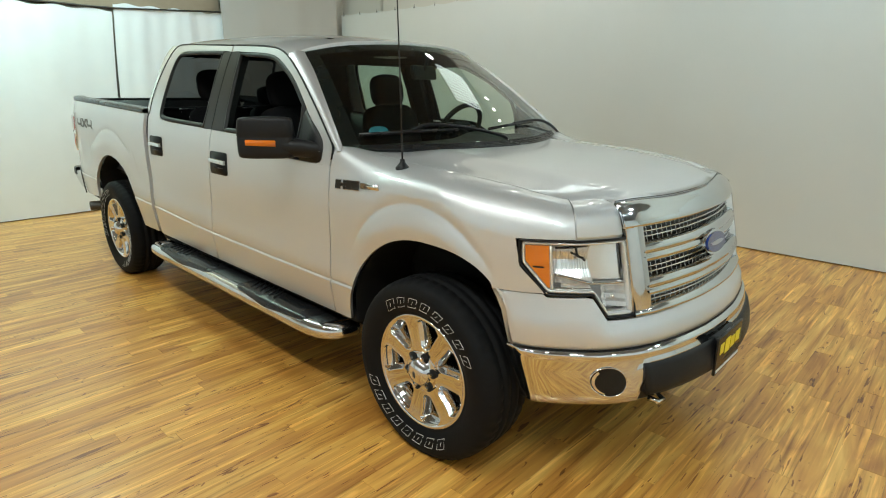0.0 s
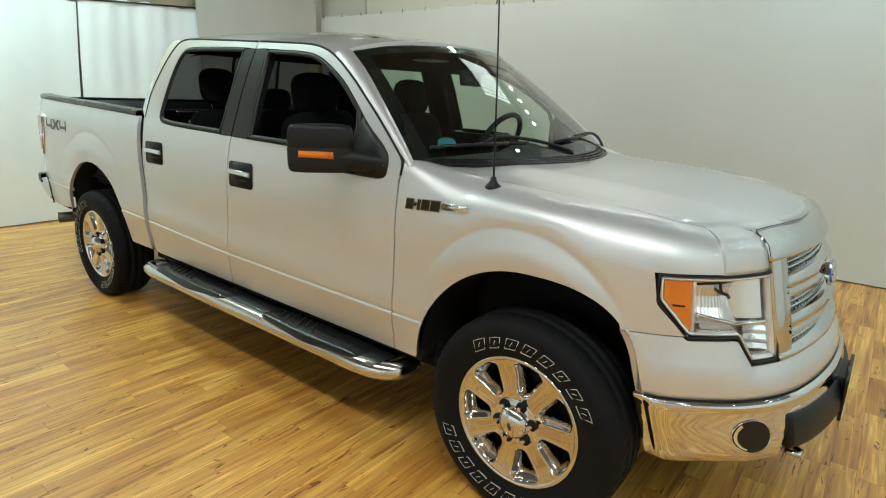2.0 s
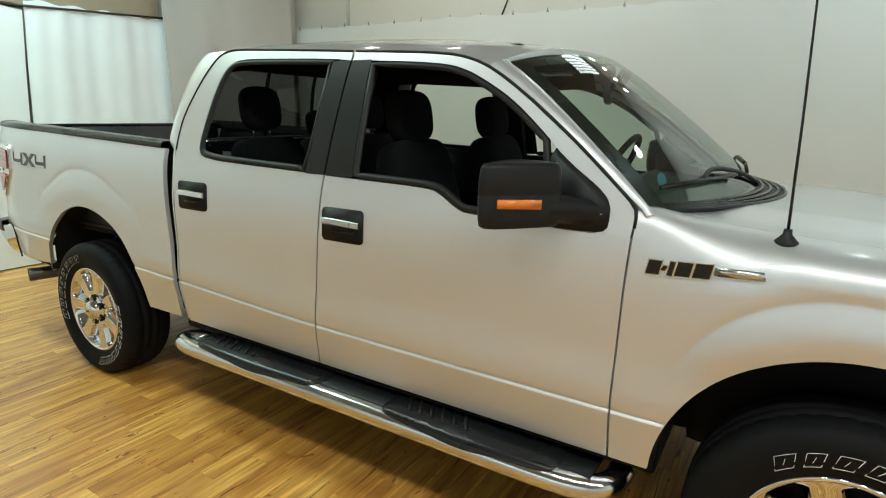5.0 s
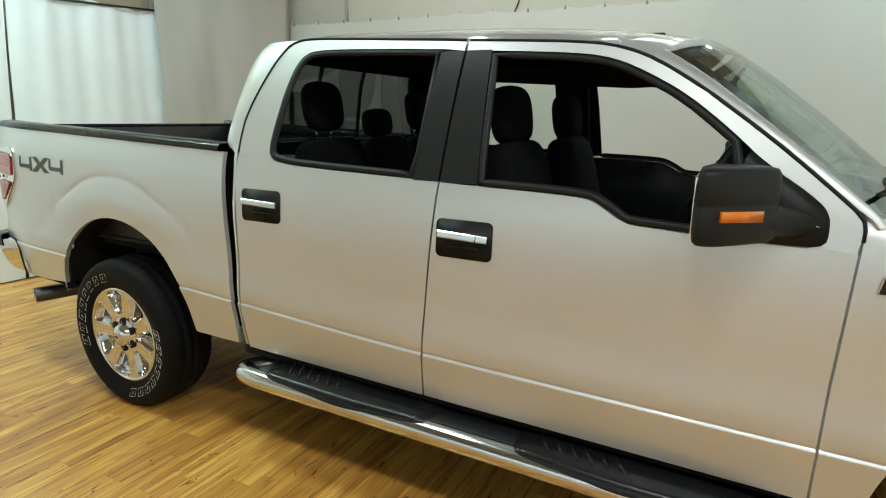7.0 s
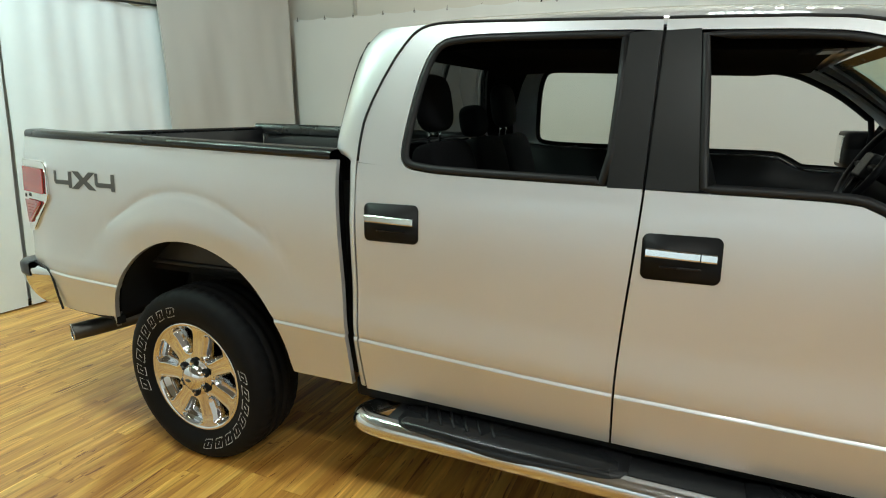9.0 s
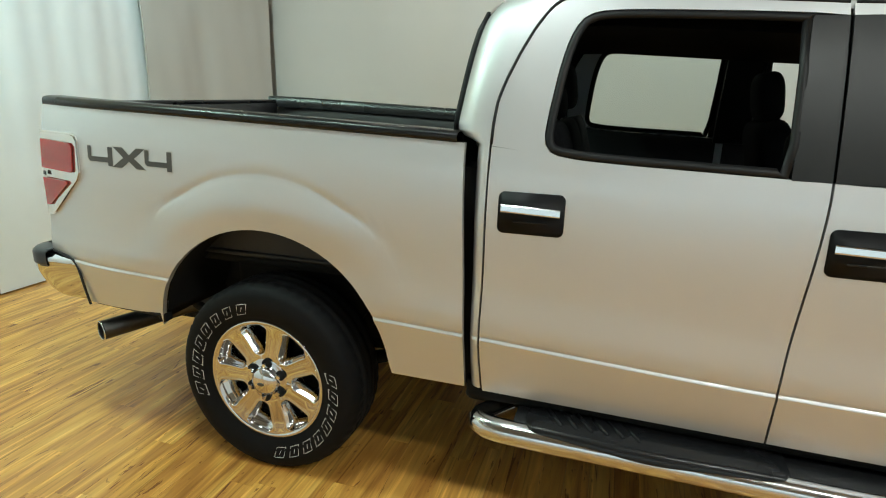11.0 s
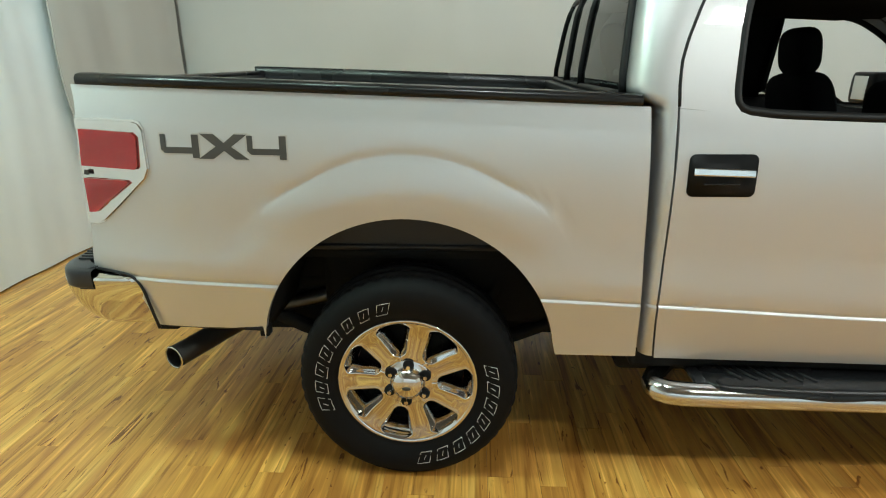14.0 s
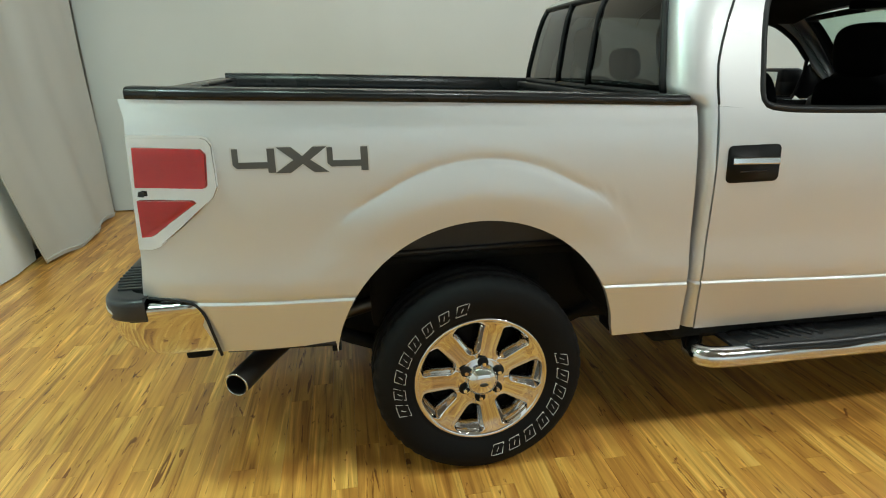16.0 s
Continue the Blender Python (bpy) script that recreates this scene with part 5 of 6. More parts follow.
def front_end():
    for s in (-1, 1):
        head_lamp(s)
    # painted skirt over the bumper
    bm = bmesh.new()
    rows = []
    half = [.352, .37, .39, .42, .46, .50, .53, .545, .58, .62, .66, .70, .716, .735, .755, .768, .80, .84, .885] + span(.93, U_MID, 12)
    def top(u):
        return float(np.interp(u, [.35, .54, .545, .714, .768, .89, U_MID], [.834, .834, .822, .824, .736, .734, .738]))
    def low(u):
        return max(.632, arch_z(nose_x(u), FRONT_WHEEL, .632)) if nose_x(u) < .47 else .632
    cols = []
    for u in half:
        t1, l1 = top(u), min(low(u), top(u) - .004)
        ridge = l1 + (t1 - l1) * .55
        k = smooth(.35, .50, u)
        cols.append([nose(u, l1, .004), nose(u, l1 + .004, -.010 * k), nose(u, l1 + .02, -.0135 * k), nose(u, (l1 + ridge) / 2, -.0145 * k), nose(u, ridge, -.0135 * k),
                     nose(u, ridge + .012, -.010 * k), nose(u, (ridge + t1) / 2 + .006, -.004 * k), nose(u, t1, .002)])
    full = [[(x, -w, z) for x, w, z in c] for c in cols] + [[(x, w, z) for x, w, z in c] for c in reversed(cols[:-1])]
    sheet(bm, full)
    hem(bm, (-.02, 0, 0))
    part("bumper_skirt", bm, PAINT, truck, "silver painted skirt above the chrome bumper")
    # chrome bumper
    bm = bmesh.new()
    cols = []
    for u in [.416, .421, .428, .45, .50, .55, .60, .66, .72, .78, .84, .88, .92] + span(.97, U_MID, 12):
        lo = float(np.interp(u, [.39, .45, .86, .90, U_MID], [.405, .398, .428, .56, .555]))
        zt = .628
        pts = [(zt, .012), (zt, -.010), (zt - .006, -.020), (zt - .018, -.024), (zt - .028, -.020), (zt - .04, -.018)]
        pts += [(zt - .04 + (lo - zt + .04) * f, -.018 - .004 * math.sin(math.pi * f)) for f in (.25, .5, .75, .94)] + [(lo, -.006), (lo - .002, .02)]
        fade = .35 + .65 * smooth(.414, .47, u)
        cols.append([nose(u + .045 * (.632 - z) / .23 * smooth(.55, .40, u), z, i * fade + .010 * smooth(.440, .416, u)) for z, i in pts])
    full = [[(x, -w, z) for x, w, z in c] for c in cols] + [[(x, w, z) for x, w, z in c] for c in reversed(cols[:-1])]
    sheet(bm, full)
    hem(bm, (-.025, 0, 0))
    fb = part("front_bumper", bm, CHROME, truck, "polished chrome front bumper with black pads")
    bm = bmesh.new()
    nose_bar(bm, .425, [(.632, .02), (.640, -.004), (.634, -.012), (.627, -.004)])
    part("bumper_gap_strip", bm, BLACK_PLASTIC, fb)
    # black pads at both sides of the plate, lower dam
    bm = bmesh.new()
    nose_bar(bm, .885, [(.565, .01), (.573, -.020), (.568, -.028), (.556, -.033), (.50, -.035), (.470, -.031), (.452, -.022), (.448, -.012), (.45, .02), (.565, .01)])
    bmesh.ops.holes_fill(bm, edges=[e for e in bm.edges if e.is_boundary], sides=20)
    part("bumper_pad", bm, BLACK_PLASTIC, fb, "black grained step pad")
    bm = bmesh.new()
    nose_bar(bm, .50, [(.45, .03), (.41, .035), (.392, .06), (.39, .08)])
    part("air_dam", bm, BLACK_PLASTIC, fb)
    for s in (-1, 1):
        ell = [(.744 + .064 * math.cos(a), .515 + .056 * math.sin(a)) for a in span(0, 2 * math.pi, 33)[:-1]]
        bm = bmesh.new()
        rows = []
        for f, ins in ((1.03, -.018), (1.025, -.0245), (.98, -.0245), (.96, -.020)):
            rows.append([(nose(.744 + (u - .744) * f, .515 + (z - .515) * f, ins)[0], s * nose(.744 + (u - .744) * f, .515 + (z - .515) * f, ins)[1], .515 + (z - .515) * f) for u, z in ell + ell[:1]])
        sheet(bm, rows)
        fl = part("fog_lamp", bm, CHROME, fb, "round dark fog lamp set in the chrome bumper")
        # flat dark disc on the chrome, for the shade in the lamp's hole
        bm = bmesh.new()
        nose_fill(bm, [(.744 + (u - .744) * .98, .515 + (z - .515) * .98) for u, z in ell], s, -.0228, 3)
        part("fog_hole_disc", bm, FOG_HOLE, fl)
        # pale crescent shaped as the lit side of the lens
        bm = bmesh.new()
        arc = span(radians(125), radians(250), 12)
        moon = [(.744 + .058 * math.cos(a), .515 + .051 * math.sin(a)) for a in arc] + [(.742 + .046 * math.cos(a), .513 + .044 * math.sin(a)) for a in reversed(arc)]
        rows = [[(nose(u, z, -.0238)[0], s * nose(u, z, -.0238)[1], z) for u, z in side_pts] for side_pts in (moon[:12], moon[:11:-1])]
        sheet(bm, rows)
        part("fog_lens_lit", bm, CLEAR_FRAME, fl, "pale crescent for the lit side of the fog lamp lens")
        bm = bmesh.new()
        c = Vector((.815, s * .50, .415))
        tube(bm, [c + Vector((-.12, 0, .03)), c + Vector((-.04, 0, .012)), c + Vector((.0, s * -.02, 0)), c + Vector((.035, s * .0, -.004)), c + Vector((.03, s * .03, -.004)), c + Vector((-.01, s * .035, 0))], .011, 8)
        part("tow_hook", bm, CHROME_SATIN, truck, "bright tow hook under the bumper")
    # plate with plain bars
    bm = bmesh.new()
    box(bm, .925, .937, -.205, .095, .425, .590, .004)
    pl = part("front_plate", bm, BLACK_GLOSS, truck, "black dealer plate with yellow print")
    for y0, y1, z0, z1, mt, dx in ((-.12, -.075, .50, .545, YELLOW, 0), (-.06, .0, .487, .55, YELLOW, 0), (.01, .06, .49, .54, YELLOW, 0), (.07, .125, .495, .545, YELLOW, 0), (-.14, .14, .425, .437, WHITE_PRINT, 0)):
        bm = bmesh.new()
        box(bm, .937, .9385, y0 - .055, y1 - .055, z0 + .01, z1 + .01)
        part("print_bar", bm, mt, pl, shade=False)
    bm = bmesh.new()
    box(bm, .87, .925, -.16, .05, .44, .58, .006)
    part("plate_bracket", bm, BLACK_PLASTIC, pl)

    # grille
    g = new("grille")
    g.parent = truck
    tagged(g, "satin chrome three-bar grille with a blue oval badge")
    # chrome brow that meets the hood's edge
    edge = sorted(HOOD_EDGE)
    zt_at = curve([p for i, p in enumerate(edge) if i == 0 or p[0] > edge[i - 1][0] + 1e-4])
    us = span(max(.884, edge[0][0]), min(U_MID, edge[-1][0]), 26)
    cols = []
    for i, u in enumerate([.878] + us[1:]):
        zt = zt_at(max(u, edge[0][0]))
        cols.append([nose(u, z, d) for z, d in ((zt - .004, .085), (zt - .0045, .070), (zt - .0075, .056), (zt - .013, .036), (zt - .024, .015), (zt - .036, .006), (zt - .050, .000), (zt - .066, -.005), (1.076, -.0085), (1.066, -.008), (1.060, .002), (1.058, .05))])
    bm = bmesh.new()
    sheet(bm, [[(x, -w, z) for x, w, z in c] for c in cols] + [[(x, w, z) for x, w, z in c] for c in reversed(cols)])
    hem(bm, (-.01, 0, 0))
    part("grille_brow", bm, GRILLE_CHROME, g)
    # black tube drawn for the shaded gap between hood and brow
    bm = bmesh.new()
    line = [nose(u, zt_at(max(u, edge[0][0])) - .0045, .052) for u in us]
    line = [nose(.877, z, d) for z, d in ((1.060, -.002), (1.09, -.002), (1.115, .002), (zt_at(edge[0][0]) - .03, .012), (zt_at(edge[0][0]) - .012, .038))] + line
    tube(bm, [(x, -w, z) for x, w, z in line] + [(x, w, z) for x, w, z in reversed(line)], .0016, 6)
    part("hood_gap_line", bm, BLACK_PLASTIC, g)
    bm = bmesh.new()
    nose_bar(bm, .884, [(.738, .03), (.738, .0), (.746, -.008), (.760, -.004), (.768, .05)])
    part("grille_bottom", bm, GRILLE_CHROME, g)
    for s in (-1, 1):
        bm = bmesh.new()
        sheet(bm, [[(nose(u, z, i + .45 * max(0, .90 - z) ** 2)[0], s * nose(u, z, i + .45 * max(0, .90 - z) ** 2)[1], z) for z in span(.742, 1.068, 16)] for u, i in ((.882, .05), (.882, .0), (.887, -.006), (.93, -.009), (.968, -.008), (.975, -.003), (.982, .05))])
        hem(bm, (-.01, 0, 0))
        part("grille_post", bm, GRILLE_CHROME, g)
    bm = bmesh.new()
    nose_bar(bm, .94, [(.75, .075), (1.07, .075)])
    part("grille_back", bm, BLACK_PLASTIC, g)
    for z0, z1 in ((.925, .998), (.800, .868)):
        bm = bmesh.new()
        mid = (z0 + z1) / 2
        nose_bar(bm, .96, [(z0, .06), (z0, .012), (z0 + .006, .0), (mid - .008, -.010), (mid - .004, -.002), (mid + .004, -.002), (mid + .008, -.010), (z1 - .006, .0), (z1, .012), (z1, .06)])
        part("grille_bar", bm, GRILLE_CHROME, g)
    for z0, z1 in ((1.000, 1.056), (.868, .925), (.768, .800)):
        n = 2 if z1 - z0 > .04 else 1
        for k in range(1, n + 1):
            z = z0 + (z1 - z0) * k / (n + 1)
            bm = bmesh.new()
            nose_bar(bm, .96, [(z - .0022, .026), (z - .0022, .018), (z + .0022, .018), (z + .0022, .026)], 24)
            part("grille_slat", bm, GRILLE_CHROME, g)
        for s in (-1, 1):
            for k in range(15):
                u = .985 + (U_MID - .985) * k / 15
                (xa, wa, _), (xb, wb, _) = nose(u, z0, .022), nose(u, z1, .022)
                bm = bmesh.new()
                tube(bm, [(xa, s * wa, z0), (xb, s * wb, z1)], .0024, 4)
                part("grille_fin", bm, GRILLE_CHROME, g, shade=False)
    for r0, r1, dx, mt, nm in ((.118, .050, .0, CHROME, "oval_rim"), (.104, .040, .006, BLUE_ENAMEL, "oval_badge"), (.070, .009, .010, GRILLE_CHROME, "oval_mark")):
        bm = bmesh.new()
        pts = [(r0 * math.cos(a), r1 * math.sin(a)) for a in span(0, 2 * math.pi, 41)[:-1]]
        prism(bm, pts, .014, lambda a, b, d: (nose(U_MID, .935 + b, -.004 - dx - d)[0], a, .935 + b))
        part(nm, bm, mt, g, shade=False)


# ---- tail ----
def tail_end():
    bm = bmesh.new()
    prof = []
    for y in span(-.775, .775, 24):
        prof.append([(-4.765 - .02 * (1 - (y / .775) ** 2) - d, y, z) for z, d in ((.83, .0), (.86, .010), (1.0, .016), (1.12, .012), (1.14, .004), (1.30, .004), (1.40, .006), (1.425, .0), (1.43, -.02))])
    sheet(bm, prof)
    hem(bm, (.05, 0, 0))
    tg = part("tailgate", bm, PAINT, truck, "silver tailgate, closed")
    bm = bmesh.new()
    box(bm, -4.785, -4.70, -.775, .775, 1.425, 1.447, .008)
    part("tailgate_cap", bm, BLACK_GLOSS, tg)
    bm = bmesh.new()
    box(bm, -4.715, -4.70, -.775, .775, .86, 1.425)
    part("tailgate_liner", bm, LINER, tg)
    bm = bmesh.new()
    box(bm, -4.72, -2.93, -.80, .80, .845, .865)
    bedf = part("bed_floor", bm, LINER, truck, "ribbed black bed liner floor")
    for k in range(14):
        bm = bmesh.new()
        box(bm, -4.70, -2.95, -.74 + .113 * k, -.70 + .113 * k, .865, .878, .003)
        part("bed_rib", bm, LINER, bedf)
    bm = bmesh.new()
    box(bm, -3.005, -2.985, -.80, .80, .86, 1.355, .006)
    box(bm, -3.015, -2.970, -.80, .80, 1.352, 1.385, .008)
    part("bed_front_wall", bm, LINER, truck)
    for s in (-1, 1):
        for x in (-3.15, -4.45):
            bm = bmesh.new()
            box(bm, x - .03, x + .03, s * .76, s * .795, 1.22, 1.27, .006)
            part("tie_down", bm, STEEL, truck)
    # bumper
    x_front = curve([(.572, -4.606), (.584, -4.609), (.689, -4.630), (.735, -4.637), (.757, -4.645), (.770, -4.662), (.778, -4.684), (.784, -4.71)])
    x_rear = curve([(.572, -4.83), (.579, -4.86), (.590, -4.883), (.615, -4.913), (.650, -4.932), (.70, -4.946), (.745, -4.950), (.784, -4.950)])
    w_out = curve([(.572, .862), (.577, .884), (.585, .893), (.60, .899), (.66, .917), (.74, .935), (.765, .937), (.776, .931), (.784, .913)])
    rows = []
    for z in (.572, .575, .579, .585, .594, .606, .62, .64, .665, .70, .735, .752, .762, .770, .776, .780, .784):
        xf, xr, w = x_front(z), x_rear(z), w_out(z)
        bend = xr + .115
        row = [(xf + (bend - xf) * k / 7, w) for k in range(7)]
        row += [(bend - .115 * math.sin(a) ** .9, w - .15 * (1 - math.cos(a) ** .9)) for a in span(0, math.pi / 2 - .001, 14)]
        row += [(xr - .02 * k / 8, (w - .15) * (1 - k / 8)) for k in range(1, 9)]
        rows.append([(x, -v, z) for x, v in row] + [(x, v, z) for x, v in reversed(row[:-1])])
    bm = bmesh.new()
    sheet(bm, rows)
    hem(bm, (.03, 0, 0))
    rb = part("rear_bumper", bm, CHROME, truck, "polished chrome rear step bumper")
    rows = []
    for z, off in ((.733, .000), (.738, .007), (.745, .009), (.785, .009), (.796, .006), (.803, -.004), (.805, -.035), (.806, -.09)):
        xr, w = -4.940 - off * .6, .935 + off * .6
        bend = xr + .115
        row = [(-4.794 + (bend + 4.794) * k / 4, w) for k in range(4)]
        row += [(bend - .115 * math.sin(a) ** .9, w - .15 * (1 - math.cos(a) ** .9)) for a in span(0, math.pi / 2 - .001, 14)]
        row += [(xr - .02 * k / 8, (w - .15) * (1 - k / 8)) for k in range(1, 9)]
        rows.append([(x, -v, z) for x, v in row] + [(x, v, z) for x, v in reversed(row[:-1])])
    bm = bmesh.new()
    sheet(bm, rows)
    hem(bm, (.004, 0, -.004))
    pad = part("step_pad", bm, STEP_RUBBER, rb, "black ribbed step pad")
    for s in (-1, 1):
        for k in range(9):
            bm = bmesh.new()
            y = .83 - .028 * k
            box(bm, -4.905 - (.03 if k > 3 else .008 * k), -4.80, s * y, s * (y - .012), .804, .8115, .002)
            part("pad_rib", bm, STEP_RUBBER, pad)
        # black tube drawn for the shadow gap along the bumper's end
        bm = bmesh.new()
        tube(bm, soften([(-4.577, s * .932, .579), (-4.592, s * .938, .66), (-4.612, s * .937, .749), (-4.645, s * .932, .783), (-4.70, s * .920, .792), (-4.785, s * .900, .797)], 2), .0055, 8)
        part("bumper_edge_shade", bm, BLACK_PLASTIC, rb)
    # exhaust, one side only
    bm = bmesh.new()
    path = soften([(-4.548, -.925, .453), (-4.490, -.79, .458), (-4.43, -.67, .468), (-4.32, -.57, .50), (-4.0, -.53, .56), (-3.70, -.52, .64), (-3.45, -.50, .56), (-3.2, -.45, .46), (-2.4, -.42, .42)], 2)
    tube(bm, path, [.044 if p[0] < -4.28 else .033 for p in path], 16, caps=False)
    inner = [(Vector(p)) for p in path[:6]]
    tube(bm, inner, .040, 16, caps=False)
    ex = part("exhaust_pipe", bm, STEEL, truck, "dull steel exhaust pipe with a near-black disc inside")
    # near-black disc that closes the pipe a short way in
    bm = bmesh.new()
    d = (Vector(path[0]) - Vector(path[2])).normalized()
    p0 = Vector(path[0]) - d * .10
    q = d.to_track_quat("Z", "Y").to_matrix().to_4x4()
    bmesh.ops.create_circle(bm, cap_ends=True, radius=.040, segments=16, matrix=Matrix.Translation(p0) @ q)
    part("pipe_plug", bm, NEAR_BLACK, ex)
    bm = bmesh.new()
    ring = [Vector(path[0]) + (q.to_3x3() @ Vector((.0425 * math.cos(a), .0425 * math.sin(a), 0))) for a in span(0, 2 * math.pi, 25)]
    tube(bm, ring, .0035, 6, caps=False)
    part("pipe_lip", bm, CHROME_SATIN, ex)


# ---- steps and underside ----
def steps_and_under():
    for s in (-1, 1):
        bm = bmesh.new()
        def zc(x):
            return .402 + (-.022) * (x + 2.8) / 2.2
        path = [(-2.70, s * .80, zc(-2.7) - .01), (-2.765, s * .90, zc(-2.7) - .005), (-2.79, s * .955, zc(-2.8)), (-2.77, s * .995, zc(-2.77)), (-2.70, s * 1.010, zc(-2.7))]
        path += [(x, s * 1.012, zc(x)) for x in span(-2.6, -.86, 12)]
        path += [(-.76, s * 1.008, zc(-.76)), (-.68, s * .992, zc(-.68)), (-.63, s * .960, zc(-.63)), (-.605, s * .91, zc(-.6)), (-.60, s * .84, zc(-.6))]
        tube(bm, soften(path, 1), .043, 18)
        bar = part("step_bar", bm, CHROME_SATIN, truck, "chrome tube running board with black treads")
        # flat black board behind the tube, and two rubber treads that lap over it
        bm = bmesh.new()
        rows = [[(x, s * 1.004, zc(x) + .038), (x, s * .998, zc(x) + .0445), (x, s * .90, zc(x) + .042), (x, s * .80, zc(x) + .030)] for x in span(-2.66, -.66, 12)]
        sheet(bm, rows)
        hem(bm, (0, 0, -.012))
        part("tread_board", bm, BLACK_PLASTIC, bar, "flat black board beside the chrome tube")
        for x0, x1 in ((-2.62, -1.815), (-1.49, -.765)):
            bm = bmesh.new()
            rows = []
            for k in range(41):
                q = k / 40
                x = x0 + (x1 - x0) * q
                ends = min(1.0, math.sqrt(max(0.0, 1 - max(0, 1 - q / .10) ** 2)), math.sqrt(max(0.0, 1 - max(0, 1 - (1 - q) / .12) ** 2)))
                lip = 1.006 + .038 * ends ** .7 - .006 * math.cos(q * 6.28)
                lift = .002 + .009 * ends
                z = zc(x)
                drop = lambda w: z + math.sqrt(max(1e-5, .044 ** 2 - min(.043, abs(w - 1.012)) ** 2)) if w > 1.0 else z + .0425
                rows.append([(x, s * w, drop(w) + e) for w, e in ((lip + .002, .000), (lip, lift * .5), (lip - .008, lift * .85), (lip - .02, lift), (.95, lift), (.90, lift), (.88, lift * .3))])
            sheet(bm, rows)
            hem(bm, (0, 0, -.006))
            tread = part("tread_pad", bm, BLACK_GLOSS, bar, "black rubber tread with slanted ribs")
            for k in range(6):
                bm = bmesh.new()
                xx = x0 + .07 + .050 * k
                tube(bm, [(xx, s * .905, zc(xx) + .054), (xx + .05, s * .995, zc(xx) + .054)], .006, 6)
                part("tread_rib", bm, BLACK_PLASTIC, tread)
        for x in (-2.45, -1.65, -.85):
            bm = bmesh.new()
            tube(bm, [(x, s * .98, zc(x) - .01), (x, s * .85, zc(x) - .005), (x, s * .60, .47)], .022, 8)
            part("step_bracket", bm, NEAR_BLACK, bar)
        # rocker, frame rail, spring
        bm = bmesh.new()
        box(bm, -2.86, -.50, s * .80, s * .90, .44, .52, .02)
        part("rocker_panel", bm, NEAR_BLACK, truck)
        bm = bmesh.new()
        tube(bm, [(.55, s * .42, .48), (.0, s * .42, .50), (-.6, s * .46, .45), (-2.9, s * .47, .46), (-3.3, s * .47, .58), (-3.667, s * .47, .66), (-4.1, s * .47, .60), (-4.75, s * .47, .60)], .062, 8)
        part("frame_rail", bm, NEAR_BLACK, truck)
        # frame channel made deeper to block light and sight under the bed
        bm = bmesh.new()
        box(bm, -4.70, -2.92, s * .44, s * .52, .38, .80, .01)
        part("frame_channel_block", bm, NEAR_BLACK, truck)
        # added box that blocks light from the far side under the cab
        bm = bmesh.new()
        box(bm, -2.95, -.55, s * .42, s * .56, .30, .52, .02)
        part("side_light_block", bm, NEAR_BLACK, truck)
        bm = bmesh.new()
        rows = [[(x, s * (.56 + o), .31 + .20 * ((x + 3.667) / .66) ** 2 + z) for x in span(-4.33, -2.97, 16)] for o, z in ((0, 0), (.065, 0), (.065, .04), (0, .04), (0, 0))]
        sheet(bm, rows)
        part("leaf_spring", bm, NEAR_BLACK, truck)
        bm = bmesh.new()
        tube(bm, [(-3.50, s * .66, .36), (-3.34, s * .58, .62), (-3.30, s * .55, .78)], .028, 10)
        part("shock_absorber", bm, NEAR_BLACK, truck)
        bm = bmesh.new()
        box(bm, -4.205, -4.172, s * .89, s * .932, .552, .590, .006)
        part("bed_corner_tab", bm, NEAR_BLACK, truck)
        bm = bmesh.new()
        tube(bm, [(-4.19, s * .935, .586), (-4.56, s * .905, .583)], .009, 6)
        part("bed_lower_trim", bm, BLACK_PLASTIC, truck)
    bm = bmesh.new()
    tube(bm, [(-3.667, -.80, .375), (-3.667, .80, .375)], .045, 12)
    tube(bm, [(-3.667, -.05, .375), (-3.667, .02, .375), (-3.667, .1, .375), (-3.667, .2, .375), (-3.667, .27, .375)], [.05, .12, .145, .12, .05], 14)
    part("rear_axle", bm, NEAR_BLACK, truck)
    bm = bmesh.new()
    tube(bm, [(0, -.80, .39), (0, -.3, .42), (0, .3, .42), (0, .80, .39)], .04, 10)
    part("front_axle", bm, NEAR_BLACK, truck)
    # floor pan hung low to block light from the far side
    bm = bmesh.new()
    box(bm, -2.88, -.50, -.80, .80, .37, .53, .03)
    part("low_floor_pan", bm, NEAR_BLACK, truck)
    bm = bmesh.new()
    box(bm, -4.70, -2.92, -.76, .76, .80, .845)
    part("bed_underside", bm, NEAR_BLACK, truck)
    # added box in place of the driveline, blocks light under the bed
    bm = bmesh.new()
    box(bm, -4.05, -2.90, -.60, .60, .46, .80, .04)
    part("under_bed_block", bm, NEAR_BLACK, truck)
    bm = bmesh.new()
    box(bm, -.45, .62, -.60, .60, .42, 1.05, .05)
    part("engine_bay", bm, NEAR_BLACK, truck)
    bm = bmesh.new()
    lathe(bm, [(.12, -.10), (.30, -.11), (.365, -.08), (.385, 0), (.365, .08), (.30, .11), (.12, .10)], 36)
    bmesh.ops.rotate(bm, verts=bm.verts[:], matrix=Euler((radians(90), 0, 0)).to_matrix())
    bmesh.ops.translate(bm, verts=bm.verts[:], vec=(-4.36, 0, .56))
    part("spare_tyre", bm, RUBBER, truck)
    # crossbar carried lower to block light from behind
    bm = bmesh.new()
    box(bm, -4.80, -4.70, -.60, .60, .40, .62, .02)
    part("tow_crossbar_block", bm, NEAR_BLACK, truck)
    bm = bmesh.new()
    box(bm, -2.40, -1.2, .30, .66, .36, .50, .05)
    part("fuel_tank", bm, NEAR_BLACK, truck)


